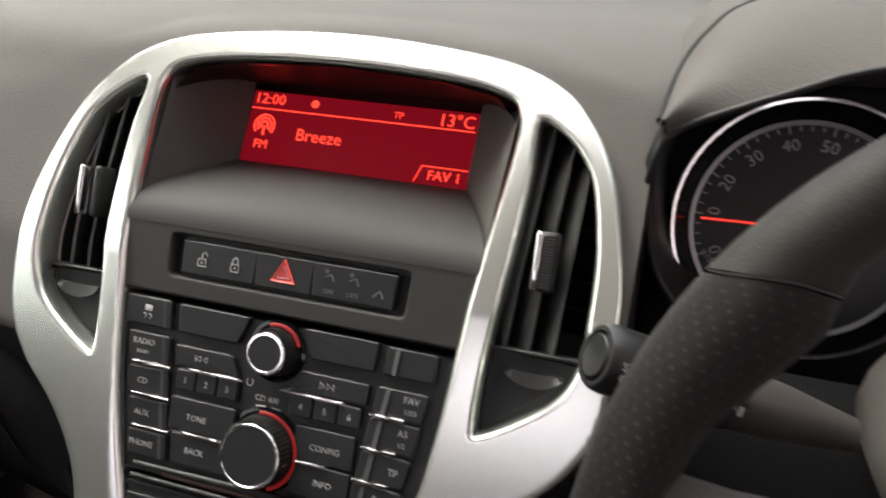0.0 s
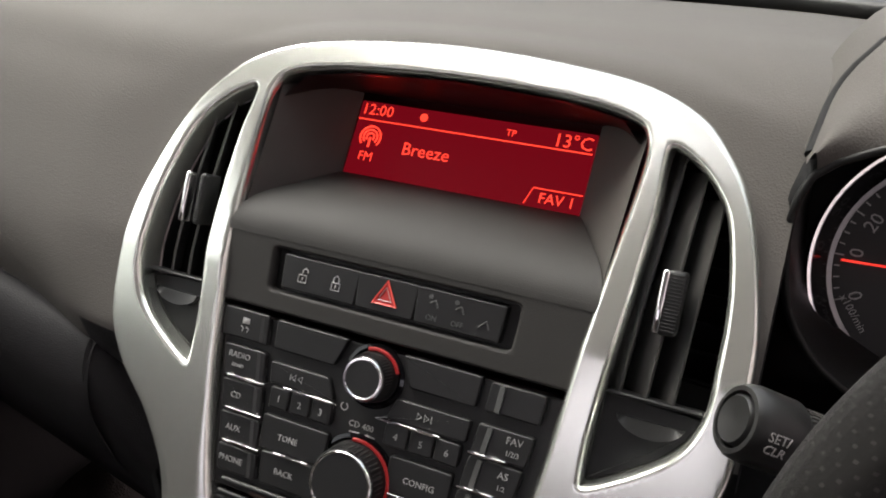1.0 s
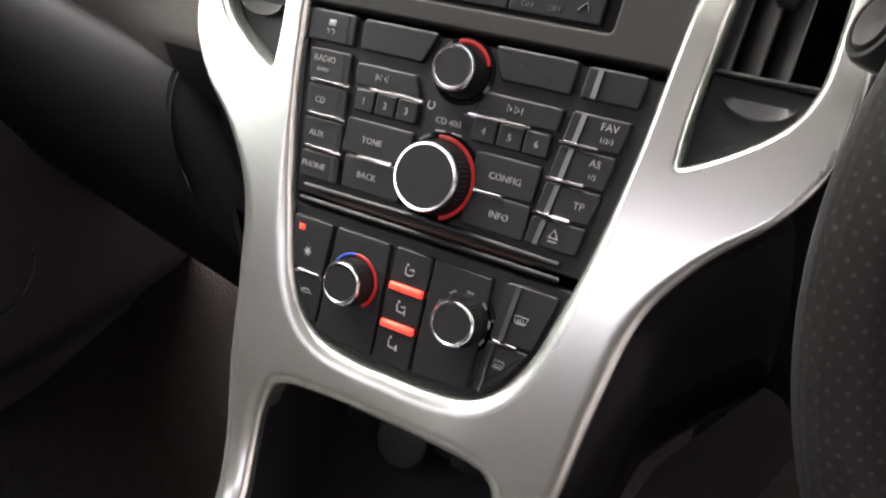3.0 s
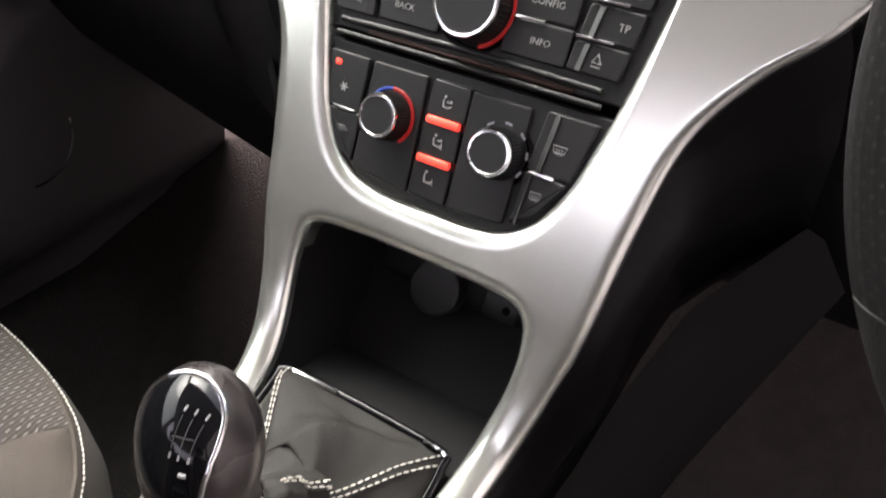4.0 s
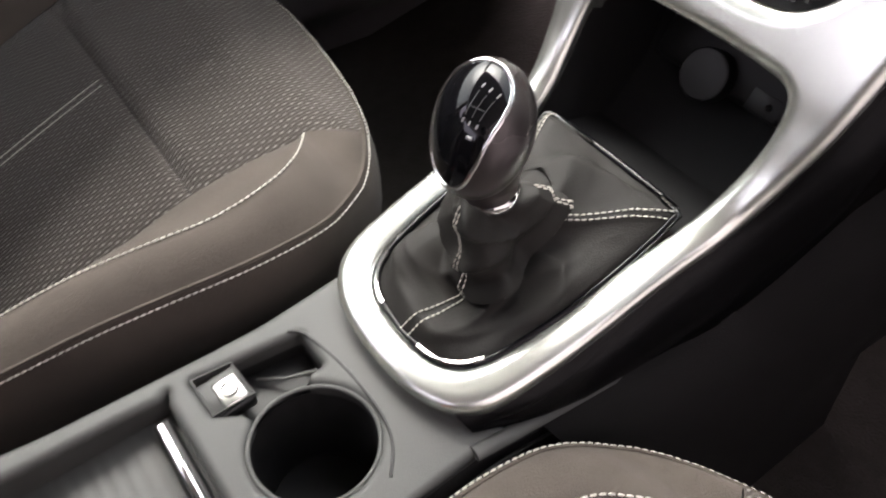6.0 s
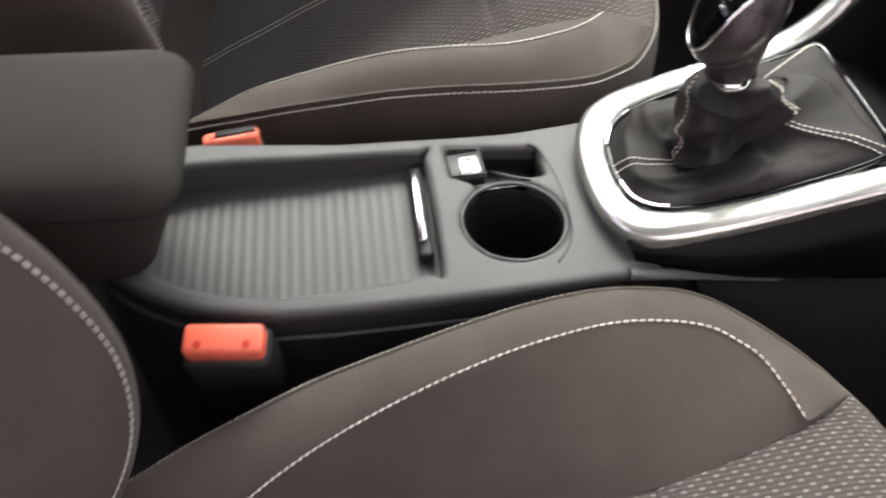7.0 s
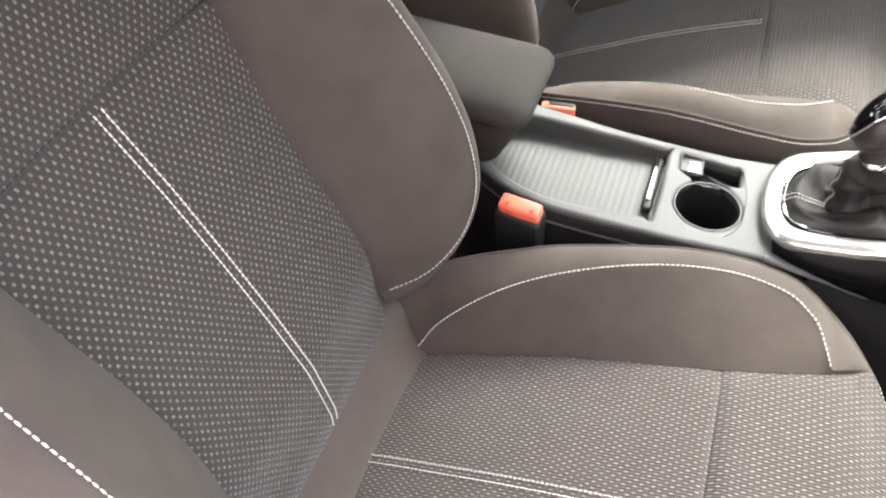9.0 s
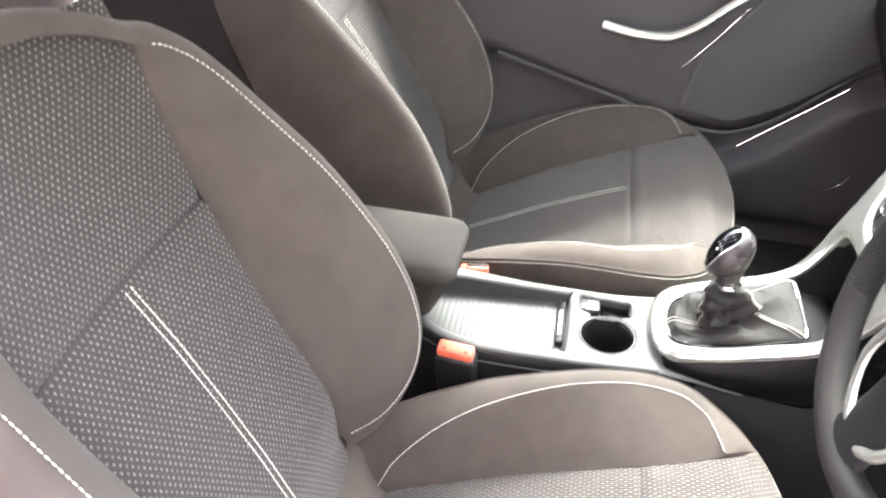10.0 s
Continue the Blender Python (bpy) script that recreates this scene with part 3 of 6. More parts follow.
key(radio_unit, [(0.0655, 0.147), (0.0955, 0.147), (0.0965, 0.163), (0.0665, 0.163)])
facet(radio_unit, [(0.0655, 0.147), (0.0955, 0.147), (0.0965, 0.163), (0.0665, 0.163)], -1)
facet(radio_unit, [(-0.1025, 0.147), (-0.0705, 0.147), (-0.072, 0.1645), (-0.1035, 0.1645)], 1)
left = [(0.143, 0.1245, "RADIO", "BAND"), (0.1225, 0.1055, "CD", ""), (0.1035, 0.0865, "AUX", ""), (0.0845, 0.0690, "PHONE", "")]
for v1, v0, t1, t2 in left:
    k1, k0 = (v1 - 0.069) / 0.074, (v0 - 0.069) / 0.074
    quad = [(-0.0885 - 0.0105 * k0, v0), (-0.0615 - 0.0085 * k0, v0), (-0.0615 - 0.0085 * k1, v1), (-0.0885 - 0.0105 * k1, v1)]
    key(radio_unit, quad)
    facet(radio_unit, quad, 1)
    u = -0.0775 - 0.0095 * k1
    word(radio_unit, t1, u, (v1 + v0) / 2 + (0.0035 if t2 else 0), 0.0062)
    if t2:
        word(radio_unit, t2, u, (v1 + v0) / 2 - 0.0025, 0.0038)
    if v0 > 0.07:
        edge(radio_unit, (-0.0845 - 0.0105 * k0, v0 + 0.0004), (-0.0600 - 0.0085 * k0, v0 + 0.0004))
right = [(0.1405, 0.1240, "FAV", "1/2/3"), (0.1225, 0.1050, "AS", "1/2"), (0.1035, 0.0865, "TP", ""), (0.0850, 0.0700, "", "")]
for v1, v0, t1, t2 in right:
    k1, k0 = (v1 - 0.069) / 0.074, (v0 - 0.069) / 0.074
    quad = [(0.0560 + 0.0085 * k0, v0), (0.0845 + 0.0105 * k0, v0), (0.0845 + 0.0105 * k1, v1), (0.0560 + 0.0085 * k1, v1)]
    key(radio_unit, quad)
    facet(radio_unit, quad, -1)
    u = 0.0755 + 0.0095 * k1
    if t1:
        word(radio_unit, t1, u, (v1 + v0) / 2 + (0.0035 if t2 else 0), 0.0066)
    if t2:
        word(radio_unit, t2, u, (v1 + v0) / 2 - 0.003, 0.0046)
    if v0 > 0.071:
        edge(radio_unit, (0.0555 + 0.0085 * k0, v0 + 0.0004), (0.0755 + 0.0085 * k0, v0 + 0.0004))
stroke(tri(0.0048), M_PRINT, 0.0715, 0.0780, 0.0015, 0.0006, True)
stroke([(-0.0025, 0), (0.0025, 0)], M_PRINT, 0.0715, 0.0745, 0.0015)
key(radio_unit, [(-0.064, 0.1275), (-0.0205, 0.1275), (-0.0265, 0.1400), (-0.0655, 0.1400)])
key(radio_unit, [(0.012, 0.1275), (0.0590, 0.1275), (0.0600, 0.1400), (0.0165, 0.1400)])
for sgn, u in ((-1, -0.046), (1, 0.034)):
    stroke([(0, -0.0018), (0, 0.0018)], M_KEYPRINT, u + 0.0044 * sgn, 0.1340, 0.0015, 0.0004)
    for d in (-0.0025, 0.0018):
        stroke([(0.0012 * sgn, 0), (-0.0014 * sgn, 0.0018), (-0.0014 * sgn, -0.0018)], M_KEYPRINT, u + d, 0.1340, 0.0015, 0.0004, True)
edge(radio_unit, (-0.0530, 0.1268), (-0.0185, 0.1268))
edge(radio_unit, (0.0100, 0.1268), (0.0450, 0.1268))
for i in range(3):
    u = -0.0620 + i * 0.0140
    key(radio_unit, [(u, 0.1135), (u + 0.0132, 0.1135), (u + 0.0132, 0.1260), (u, 0.1260)], r=0.0018)
    word(radio_unit, "123"[i], u + 0.0066, 0.1195, 0.0066)
    u = 0.0130 + i * 0.0150
    key(radio_unit, [(u, 0.1135), (u + 0.0142, 0.1135), (u + 0.0142, 0.1260), (u, 0.1260)], r=0.0018)
    word(radio_unit, "456"[i], u + 0.0071, 0.1195, 0.0066)
for u, t1, t2, sgn in ((-0.0445, "TONE", "BACK", -1), (0.0385, "CONFIG", "INFO", 1)):
    a, b = (-0.0635, -0.0195) if sgn < 0 else (0.0190, 0.0560)
    key(radio_unit, [(a, 0.0895), (b, 0.0895), (b, 0.1095), (a, 0.1095)])
    key(radio_unit, [(a + 0.005 * (sgn < 0), 0.0695), (b, 0.0695), (b, 0.0885), (a + 0.003 * (sgn < 0), 0.0885)])
    word(radio_unit, t1, u, 0.0985, 0.0062)
    word(radio_unit, t2, u + 0.0015, 0.0790, 0.0062)
    edge(radio_unit, (-0.0510, 0.0890), (-0.0290, 0.0890)) if sgn < 0 else edge(radio_unit, (0.0220, 0.0890), (0.0400, 0.0890))
word(radio_unit, "CD 400", -0.001, 0.1195, 0.0060)
stroke([(-0.008, 0), (-0.002, 0.0004)], M_PRINT, -0.001, 0.1140, -0.0018)
stroke([(0.002, 0.0004), (0.008, 0)], M_PRINT, -0.001, 0.1140, -0.0018)
stroke([(-0.004, -0.001), (0.004, 0.0018), (0.004, -0.001)], M_PRINT, 0.0090, 0.1265, -0.0018, 0.0004, True)
ring = [(0.0021 * math.cos(a), 0.0021 * math.sin(a)) for a in np.linspace(radians(120), radians(420), 14)]
stroke(ring, M_PRINT, -0.0150, 0.1265, -0.0018)


def knob(parent, u, v, r, tall, glow=None, mark=0.0):
    """A turned knob: dark collar, knurled side, bright ring and a dished face."""
    k = part("knob", lathe([(r + 0.0012, -0.003), (r + 0.0010, 0.001), (r, 0.0025), (r - 0.0006, tall - 0.002), (r - 0.0014, tall - 0.0004)], 40, False), M_BLACK, parent, "black knob with a bright ring", cp(u, v))
    part("knob_face", lathe([(r - 0.0030, tall + 0.0004), (r - 0.0038, tall - 0.0004), (r * 0.45, tall - 0.0016), (0.0004, tall - 0.0018)], 40), M_KEY, k, "dished black face")
    part("knob_ring", lathe([(r - 0.0008, tall - 0.0018), (r - 0.0010, tall - 0.0002), (r - 0.0018, tall + 0.0008), (r - 0.0028, tall + 0.0008), (r - 0.0036, tall - 0.0002)], 40, False), M_CHROME, k, "chrome ring")
    n = 48
    vs, fs = [], []
    for i in range(n):
        a0 = 2 * math.pi * i / n
        for da, rr in ((-0.035, 0.0), (0.0, 0.0006), (0.035, 0.0)):
            for h in (0.003, tall - 0.002):
                rad = r - 0.0002 + rr - 0.0005 * (h > 0.004)
                vs.append((rad * math.cos(a0 + da), rad * math.sin(a0 + da), h))
        o = i * 6
        fs += [(o, o + 2, o + 3, o + 1), (o + 2, o + 4, o + 5, o + 3)]
    part("knurling", (vs, fs), M_BLACK, k)
    part("collar", lathe([(r + 0.0052, -0.004), (r + 0.0050, -0.0014), (r + 0.0030, -0.0008), (r + 0.0015, -0.0020)], 40, False), M_GLOSS, k)
    if glow:
        arc = [((r + 0.0022) * math.cos(a), (r + 0.0022) * math.sin(a), 0.0010) for a in np.linspace(radians(glow[0]), radians(glow[1]), 24)]
        part("light_ring", tube(arc, 0.0011, 6), glow[2], k, "glowing red ring")
    if mark:
        part("pointer", rbox(0.0048, 0.0013, 0.0006, 0.0002, 1), M_PRINT, k, "white pointer", pose(0.52 * r * math.cos(radians(mark)), 0.52 * r * math.sin(radians(mark)), tall - 0.0010, 0, 0, mark))
    return k


knob(radio_unit, -0.0005, 0.1475, 0.0131, 0.0128, (20, 110, M_DARKRED))
knob(radio_unit, -0.0005, 0.0895, 0.0198, 0.0148, (-70, 100, M_DARKRED))
# disc slot
part("disc_slot_lip", tube([(-0.083, 0.0640, 0.0), (0.0, 0.0655, 0.0006), (0.078, 0.0640, 0.0)], 0.0018, 8), M_KEY, radio_unit, "", CM)
part("disc_slot", rbox(0.128, 0.0028, 0.003, 0.001, 2, (0, 0.0605, -0.0022)), mat("slot_brown", (0.05, 0.022, 0.014), 0.6), radio_unit, "thin brownish disc slot", CM)
part("disc_slot_sill", tube([(-0.084, 0.0565, 0.0), (0.0, 0.0568, 0.0006), (0.080, 0.0565, 0.0)], 0.0016, 8), M_KEY, radio_unit, "", CM)

# climate keys
key(climate_unit, [(-0.079, 0.0155), (-0.057, 0.0155), (-0.057, 0.0465), (-0.0855, 0.0465)])
key(climate_unit, [(-0.070, -0.0060), (-0.0555, -0.0135), (-0.0555, 0.0140), (-0.0785, 0.0140)])
key(climate_unit, [(-0.0545, -0.0160), (-0.0150, -0.0195), (-0.0180, 0.0465), (-0.0545, 0.0465)], 0.0006)
key(climate_unit, [(0.0120, -0.0195), (0.0470, -0.0165), (0.0460, 0.0465), (0.0105, 0.0465)], 0.0006)
key(climate_unit, [(0.0520, 0.0160), (0.0770, 0.0160), (0.0835, 0.0480), (0.0545, 0.0480)])
facet(climate_unit, [(0.0520, 0.0160), (0.0770, 0.0160), (0.0835, 0.0480), (0.0545, 0.0480)], -1)
key(climate_unit, [(0.0500, -0.0145), (0.0640, -0.0060), (0.0760, 0.0145), (0.0515, 0.0145)])
facet(climate_unit, [(0.0500, -0.0145), (0.0640, -0.0145), (0.0760, 0.0145), (0.0515, 0.0145)], -1, 0.005)
for v0, v1 in ((0.0270, 0.0470), (0.0050, 0.0235), (-0.0190, 0.0015)):
    key(climate_unit, [(-0.0135, v0), (0.0105, v0), (0.0100, v1), (-0.0140, v1)])
for v in (0.0252, 0.0032):
    part("red_strip", rbox(0.0215, 0.0042, 0.0034, 0.0012, 2), M_REDLAMP, climate_unit, "red lit key strip", cp(-0.0020, v, 0.0012))
for v, d in ((0.0350, 1), (0.0135, 0), (-0.0075, -1)):
    stroke([(-0.0030, 0.0026), (-0.0024, -0.0014), (0.0006, -0.0018), (0.0026, -0.0006)], M_PRINT, -0.002, v, 0.0016, 0.00042)
    part("symbol", lathe([(0.0008, 0), (0.0008, 0.0003)], 8), M_PRINT, climate_unit, "", cp(-0.0042, v + 0.0040, 0.0014))
    if d >= 0:
        stroke([(-0.0006, 0.0016), (0.0026, 0.0016), (0.0016, 0.0026)], M_PRINT, -0.002, v, 0.0016, 0.00036)
    if d <= 0:
        stroke([(0.0024, 0.0006), (0.0030, -0.0026), (0.0018, -0.0020)], M_PRINT, -0.002, v, 0.0016, 0.00036)
edge(climate_unit, (-0.0745, 0.0150), (-0.0600, 0.0150), w=0.0016)
edge(climate_unit, (0.0545, 0.0153), (0.0680, 0.0153), w=0.0016)
part("indicator", rbox(0.0042, 0.0030, 0.0006, 0.0004, 1), M_REDLAMP, climate_unit, "small red indicator", cp(-0.0780, 0.0400, 0.0012))
for a in range(3):
    stroke([(-0.0026 * math.cos(a * 1.047), -0.0026 * math.sin(a * 1.047)), (0.0026 * math.cos(a * 1.047), 0.0026 * math.sin(a * 1.047))], M_PRINT, -0.0705, 0.0270, 0.0016)
stroke([(-0.004, 0), (-0.003, 0.0018), (0.001, 0.0022), (0.004, 0.0)], M_PRINT_DIM, -0.0655, 0.0030, 0.0016, 0.0005, True)
for u, v, flare in ((0.0665, 0.0305, 0.0010), (0.0610, 0.0040, 0.0)):
    stroke([(-0.0028, -0.0016), (-0.0030 - flare, 0.0020), (0.0030 + flare, 0.0020), (0.0028, -0.0016)], M_PRINT, u, v, 0.0016, 0.00026, True)
    for d in (-0.0015, 0, 0.0015):
        stroke([(d, -0.0026), (d + 0.0003, -0.0006), (d - 0.0002, 0.0006)], M_PRINT, u, v, 0.0016, 0.0002)
knob(climate_unit, -0.0365, 0.0190, 0.0133, 0.0142, (-50, 95, M_DARKRED), -55)
arc = [(0.0157 * math.cos(a), 0.0157 * math.sin(a), 0.0010) for a in np.linspace(radians(95), radians(150), 12)]
part("cold_arc", tube(arc, 0.0009, 6), M_BLUE, climate_unit, "blue cold mark", cp(-0.0365, 0.0190))
knob(climate_unit, 0.0345, 0.0195, 0.0136, 0.0142, None, 96)
for i in range(7):
    a = radians(200 - i * 38)
    part("fan_mark", rbox(0.0040, 0.0012, 0.0006, 0, 1), M_DIALRIM, climate_unit, "", cp(0.0345 + 0.0160 * math.cos(a), 0.0195 + 0.0160 * math.sin(a), 0.0010, math.degrees(a) + 90))


# ---- air vents in the surround ----
def air_vent(sgn):
    v = thing("air_vent", "black air vent with upright slats and a ridged thumb tab", "air vent", "centre vents")
    out = VENT if sgn > 0 else VENT_L
    part("back", slab(out * 1.0, -0.088, -0.082, 0.0005), M_PIT, v, "", CM)
    wide = inset(out, -0.0009 if sgn > 0 else 0.0009)
    if signed(out, wide[:1])[0] > 0:
        wide = 2 * out - wide
    deep = [[(x, y, w - 0.030 * (max(y - 0.19, 0) / 0.13) ** 1.2 * (w > -0.05)) for x, y in wide] for w in (-0.016, -0.03, -0.085)]
    part("duct", loft(deep, True), M_PIT, v, "", CM)
    for k in range(7):
        vv = 0.180 + k * 0.016
        part("rear_louvre", rbox(0.044, 0.0012, 0.018, 0.0004, 1), M_PIT, v, "", cp(sgn * 0.147, vv, -0.066))
    for u0, u1, top in ((0.1290, 0.1350, 0.299), (0.1420, 0.1470, 0.290), (0.1550, 0.1580, 0.277)):
        rows = []
        for q in np.linspace(0, 1, 9):
            vv = 0.1735 + (top - 0.1735) * q
            u = (u0 + (u1 - u0) * q) * sgn
            bk = -0.030 * (max(vv - 0.19, 0) / 0.13) ** 1.2
            rows.append([(u - 0.0135, vv, bk - 0.030), (u - 0.0014, vv, bk - 0.0085), (u, vv, bk - 0.0072), (u + 0.0008, vv, bk - 0.0082), (u - 0.0115, vv, bk - 0.030)])
        part("slat", loft(rows, True, False, True), M_SLAT, v, "dark grey upright slat", CM)
    wide_tab = 0.0095 if sgn > 0 else 0.0050
    tab = part("thumb_tab", rbox(wide_tab, 0.032, 0.016, 0.002, 2), M_BLACK, v, "ridged thumb tab", cp(sgn * 0.1445 + 0.0055 - 0.0050 * (sgn > 0), 0.222, -0.008))
    for k in range(17):
        part("ridge", rbox(wide_tab - 0.001, 0.0007, 0.0008, 0.0002, 1), M_KEY, tab, "", pose(0.0, -0.0136 + 0.0017 * k, 0.0078))
    part("chrome_edge", rbox(0.0034, 0.031, 0.0085, 0.0012, 2), M_CHROME, v, "chrome tab edge", cp(sgn * 0.1445 - 0.0045, 0.222, -0.0025))
    # closing plate with its thumb wheel
    plate = inset(np.array([p for p in out if p[1] < 0.1735]), 0.0)
    pts = sorted(plate.tolist(), key=lambda p: math.atan2(p[1] - 0.155, p[0] - sgn * 0.145))
    part("lower_plate", slab(pts, -0.03, -0.0095, 0.001), M_BLACK, v, "", CM)
    part("plate_lip", rbox(0.046, 0.0022, 0.010, 0.001, 2), M_KEY, v, "", cp(sgn * 0.1465, 0.1728, -0.010))
    rows = []
    for q in np.linspace(-1, 1, 21):
        hgt = 0.0085 * (1 - q * q) ** 0.6
        rows.append([(sgn * 0.1465 + q * 0.0165, 0.1635, -0.012), (sgn * 0.1465 + q * 0.0165, 0.1625, -0.008), (sgn * 0.1465 + q * 0.0165, 0.1630 - hgt, -0.0055), (sgn * 0.1465 + q * 0.0165, 0.1630 - hgt, -0.012)])
    part("thumb_wheel", loft(rows, False, False), M_BLACK, v, "black ridged thumb wheel", CM)
    part("symbol", lathe([(0.0008, 0), (0.0008, 0.0003)], 3), M_PRINT, v, "", cp(sgn * 0.1465 + 0.0150, 0.1605, -0.0072))


air_vent(-1)
air_vent(1)


# ---- tunnel console ----
def bottomed(rows):
    """An open well with a floor at its last row."""
    v, f = loft(rows, True)
    n = len(rows[0])
    return v, f + [tuple((len(rows) - 1) * n + j for j in range(n))]


tunnel = thing("tunnel_console", "grey plastic tunnel console with cup holder and sliding tray lid", "centre console")
RAIL_Z = 0.364


def deck(u, s, w):
    return (u, s, RAIL_Z + 0.020 * (s - 0.0) * (1 if s > 0 else -0.3) + w)


DECK = np.array(corners([(-0.070, -0.285), (0.010, -0.285), (0.038, -0.272), (0.063, -0.240), (0.083, -0.203), (0.0935, -0.155), (0.0945, -0.100), (0.0915, 0.0), (0.086, 0.125), (-0.078, 0.125), (-0.069, 0.04), (-0.0705, -0.10), (-0.082, -0.215)], 0.014, 5))
TRAY = spline([(-0.053, -0.038), (-0.0545, -0.12), (-0.056, -0.20), (-0.050, -0.236), (-0.032, -0.256), (0.0, -0.262), (0.020, -0.256), (0.041, -0.240), (0.058, -0.218), (0.070, -0.190), (0.0765, -0.160), (0.0775, -0.130), (0.074, -0.085), (0.0685, -0.045), (0.063, -0.034), (-0.047, -0.034)], 4, True)
CUP = np.array([(0.0255 + 0.0385 * math.cos(a), 0.0245 + 0.0385 * math.sin(a)) for a in np.linspace(0, 2 * math.pi, 64, endpoint=False)])
SLOT = np.array(corners([(-0.0555, -0.0175), (-0.0250, -0.0155), (-0.0150, 0.0020), (-0.0185, 0.0560), (-0.0480, 0.0560)], 0.003, 4))
part("top", sheet(DECK, [TRAY, CUP, SLOT], 0.0030, deck, 0.006, 0.0050, 0.008), M_TUNNEL, tunnel, "grey plastic top with raised rails")
def edge_at(sgn, y):
    """Half width of the console's top."""
    ys = [-0.285, -0.265, -0.236, -0.20, -0.155, -0.10, 0.0, 0.125, 0.33]
    return float(np.interp(y, ys, [0.012, 0.042, 0.0635, 0.0825, 0.0925, 0.0935, 0.0905, 0.085, 0.088] if sgn > 0 else [0.070, 0.075, 0.080, 0.080, 0.075, 0.0695, 0.068, 0.077, 0.088]))


for sgn in (-1, 1):
    rows = []
    for y in np.linspace(-0.285, 0.33, 36):
        top = RAIL_Z - 0.001 + (0.02 * y if y > 0 else -0.006 * y) - (0.22 * max(y - 0.10, 0))
        out = edge_at(sgn, y)
        rows.append([(sgn * out, y, top), (sgn * (out + 0.003), y, top - 0.004), (sgn * (out + 0.004), y, top - 0.012), (sgn * (out + 0.0035), y, top - 0.03), (sgn * (out + 0.012), y, 0.24), (sgn * (out + 0.02), y, 0.09)])
    part("side", loft(rows), M_DASHLOW, tunnel, "dark plastic side")
    seam = [(sgn * (edge_at(sgn, y) + 0.0055), y, RAIL_Z - 0.016 + (0.02 * y if y > 0 else -0.006 * y) - 0.22 * max(y - 0.10, 0)) for y in np.linspace(-0.28, 0.33, 30)]
    part("side_seam", tube(seam, 0.0014, 6), M_TUNNEL, tunnel)
cup_rows = [[(x, y, z) for x, y in 0.0255 * np.array([1, 0]) + 0.0245 * np.array([0, 1]) + (CUP - np.array([0.0255, 0.0245])) * k] for z, k in ((0.3595, 1.02), (0.357, 0.985), (0.320, 0.955), (0.286, 0.93))]
part("cup_well", bottomed(cup_rows), M_BLACK, tunnel, "deep black cup holder well")
part("cup_lip", tube([(x, y, 0.3672) for x, y in CUP], 0.0016, 8, True), M_TUNNEL, tunnel)
slot_rows = [[(-0.036 + (x + 0.036) * 1.04, 0.02 + (y - 0.02) * 1.03, z) for x, y in SLOT] for z in (0.3595, 0.352, 0.346)]
part("switch_well", bottomed(slot_rows), M_BLACK, tunnel, "dark switch recess")
# lid of the sliding tray, ribbed across
rows = []
for y in np.arange(-0.264, -0.032, 0.00105):
    z = 0.3490 - 0.011 * (-0.032 - y) / 0.24 + 0.00020 * math.cos(2 * math.pi * (y + 0.272) / 0.0088)
    reach = float(np.interp(y, [-0.264, -0.258, -0.240, -0.218, -0.190, -0.160, -0.130, -0.085, -0.034], [0.018, 0.024, 0.044, 0.061, 0.0725, 0.079, 0.080, 0.0765, 0.071]))
    rows.append([(x, y, z) for x in np.linspace(-0.058, reach, 9)])
part("tray_lid", loft(rows), M_TUNNEL, tunnel, "ribbed grey sliding lid")
wall_rows = [[(x, y, z) for x, y in inset(TRAY, -0.0008)] for z in (0.3640, 0.350, 0.332)]
part("tray_wall", loft(wall_rows, True), M_TUNNEL, tunnel)
part("lid_grip", rbox(0.092, 0.012, 0.010, 0.003, 2), M_BLACK, tunnel, "", pose(-0.001, -0.0425, 0.354))
part("lid_handle", rbox(0.076, 0.0062, 0.0075, 0.0022, 3), M_CHROME, tunnel, "chrome lid handle", pose(-0.005, -0.0435, 0.3595))
part("switch_block", rbox(0.030, 0.030, 0.010, 0.002, 2), M_KEY, tunnel, "black switch block", pose(-0.0375, -0.0035, 0.3610, 3, 0, 3))
sw = part("parking_brake_switch", rbox(0.021, 0.017, 0.007, 0.0022, 2), M_SILVER, tunnel, "silver parking brake switch", pose(-0.0360, 0.0005, 0.3650, 4, 0, 3))
part("switch_ring", lathe([(0.0058, 0), (0.0056, 0.0009), (0.0046, 0.0009), (0.0044, 0)], 20, False), M_BLACK, sw, "dark ring symbol", pose(0, 0, 0.0034))
part("tunnel_line", tube(spline([(0.100, 0.165, 0.294), (0.100, 0.210, 0.307), (0.100, 0.250, 0.320), (0.100, 0.285, 0.338), (0.102, 0.310, 0.360)], 6), 0.0010, 6), M_TUNNEL, tunnel, "thin light seam on the tunnel side")
part("rail_strip", tube(spline([(0.086, 0.095, 0.370), (0.090, 0.150, 0.367), (0.0915, 0.200, 0.3595), (0.092, 0.250, 0.3490), (0.092, 0.290, 0.3410), (0.094, 0.330, 0.335)], 6), np.interp(np.linspace(0, 1, 31), [0, 1], [0.0055, 0.0030]), 10, False, 0.6), M_TUNNEL, tunnel, "grey rail below the gloss panel")
part("switch_frame", tube([(-0.056, -0.0165, 0.3665), (-0.0255, -0.0150, 0.3665), (-0.0255, 0.0115, 0.3665), (-0.0540, 0.0095, 0.3665)], 0.0013, 6, True), M_BLACK, tunnel)
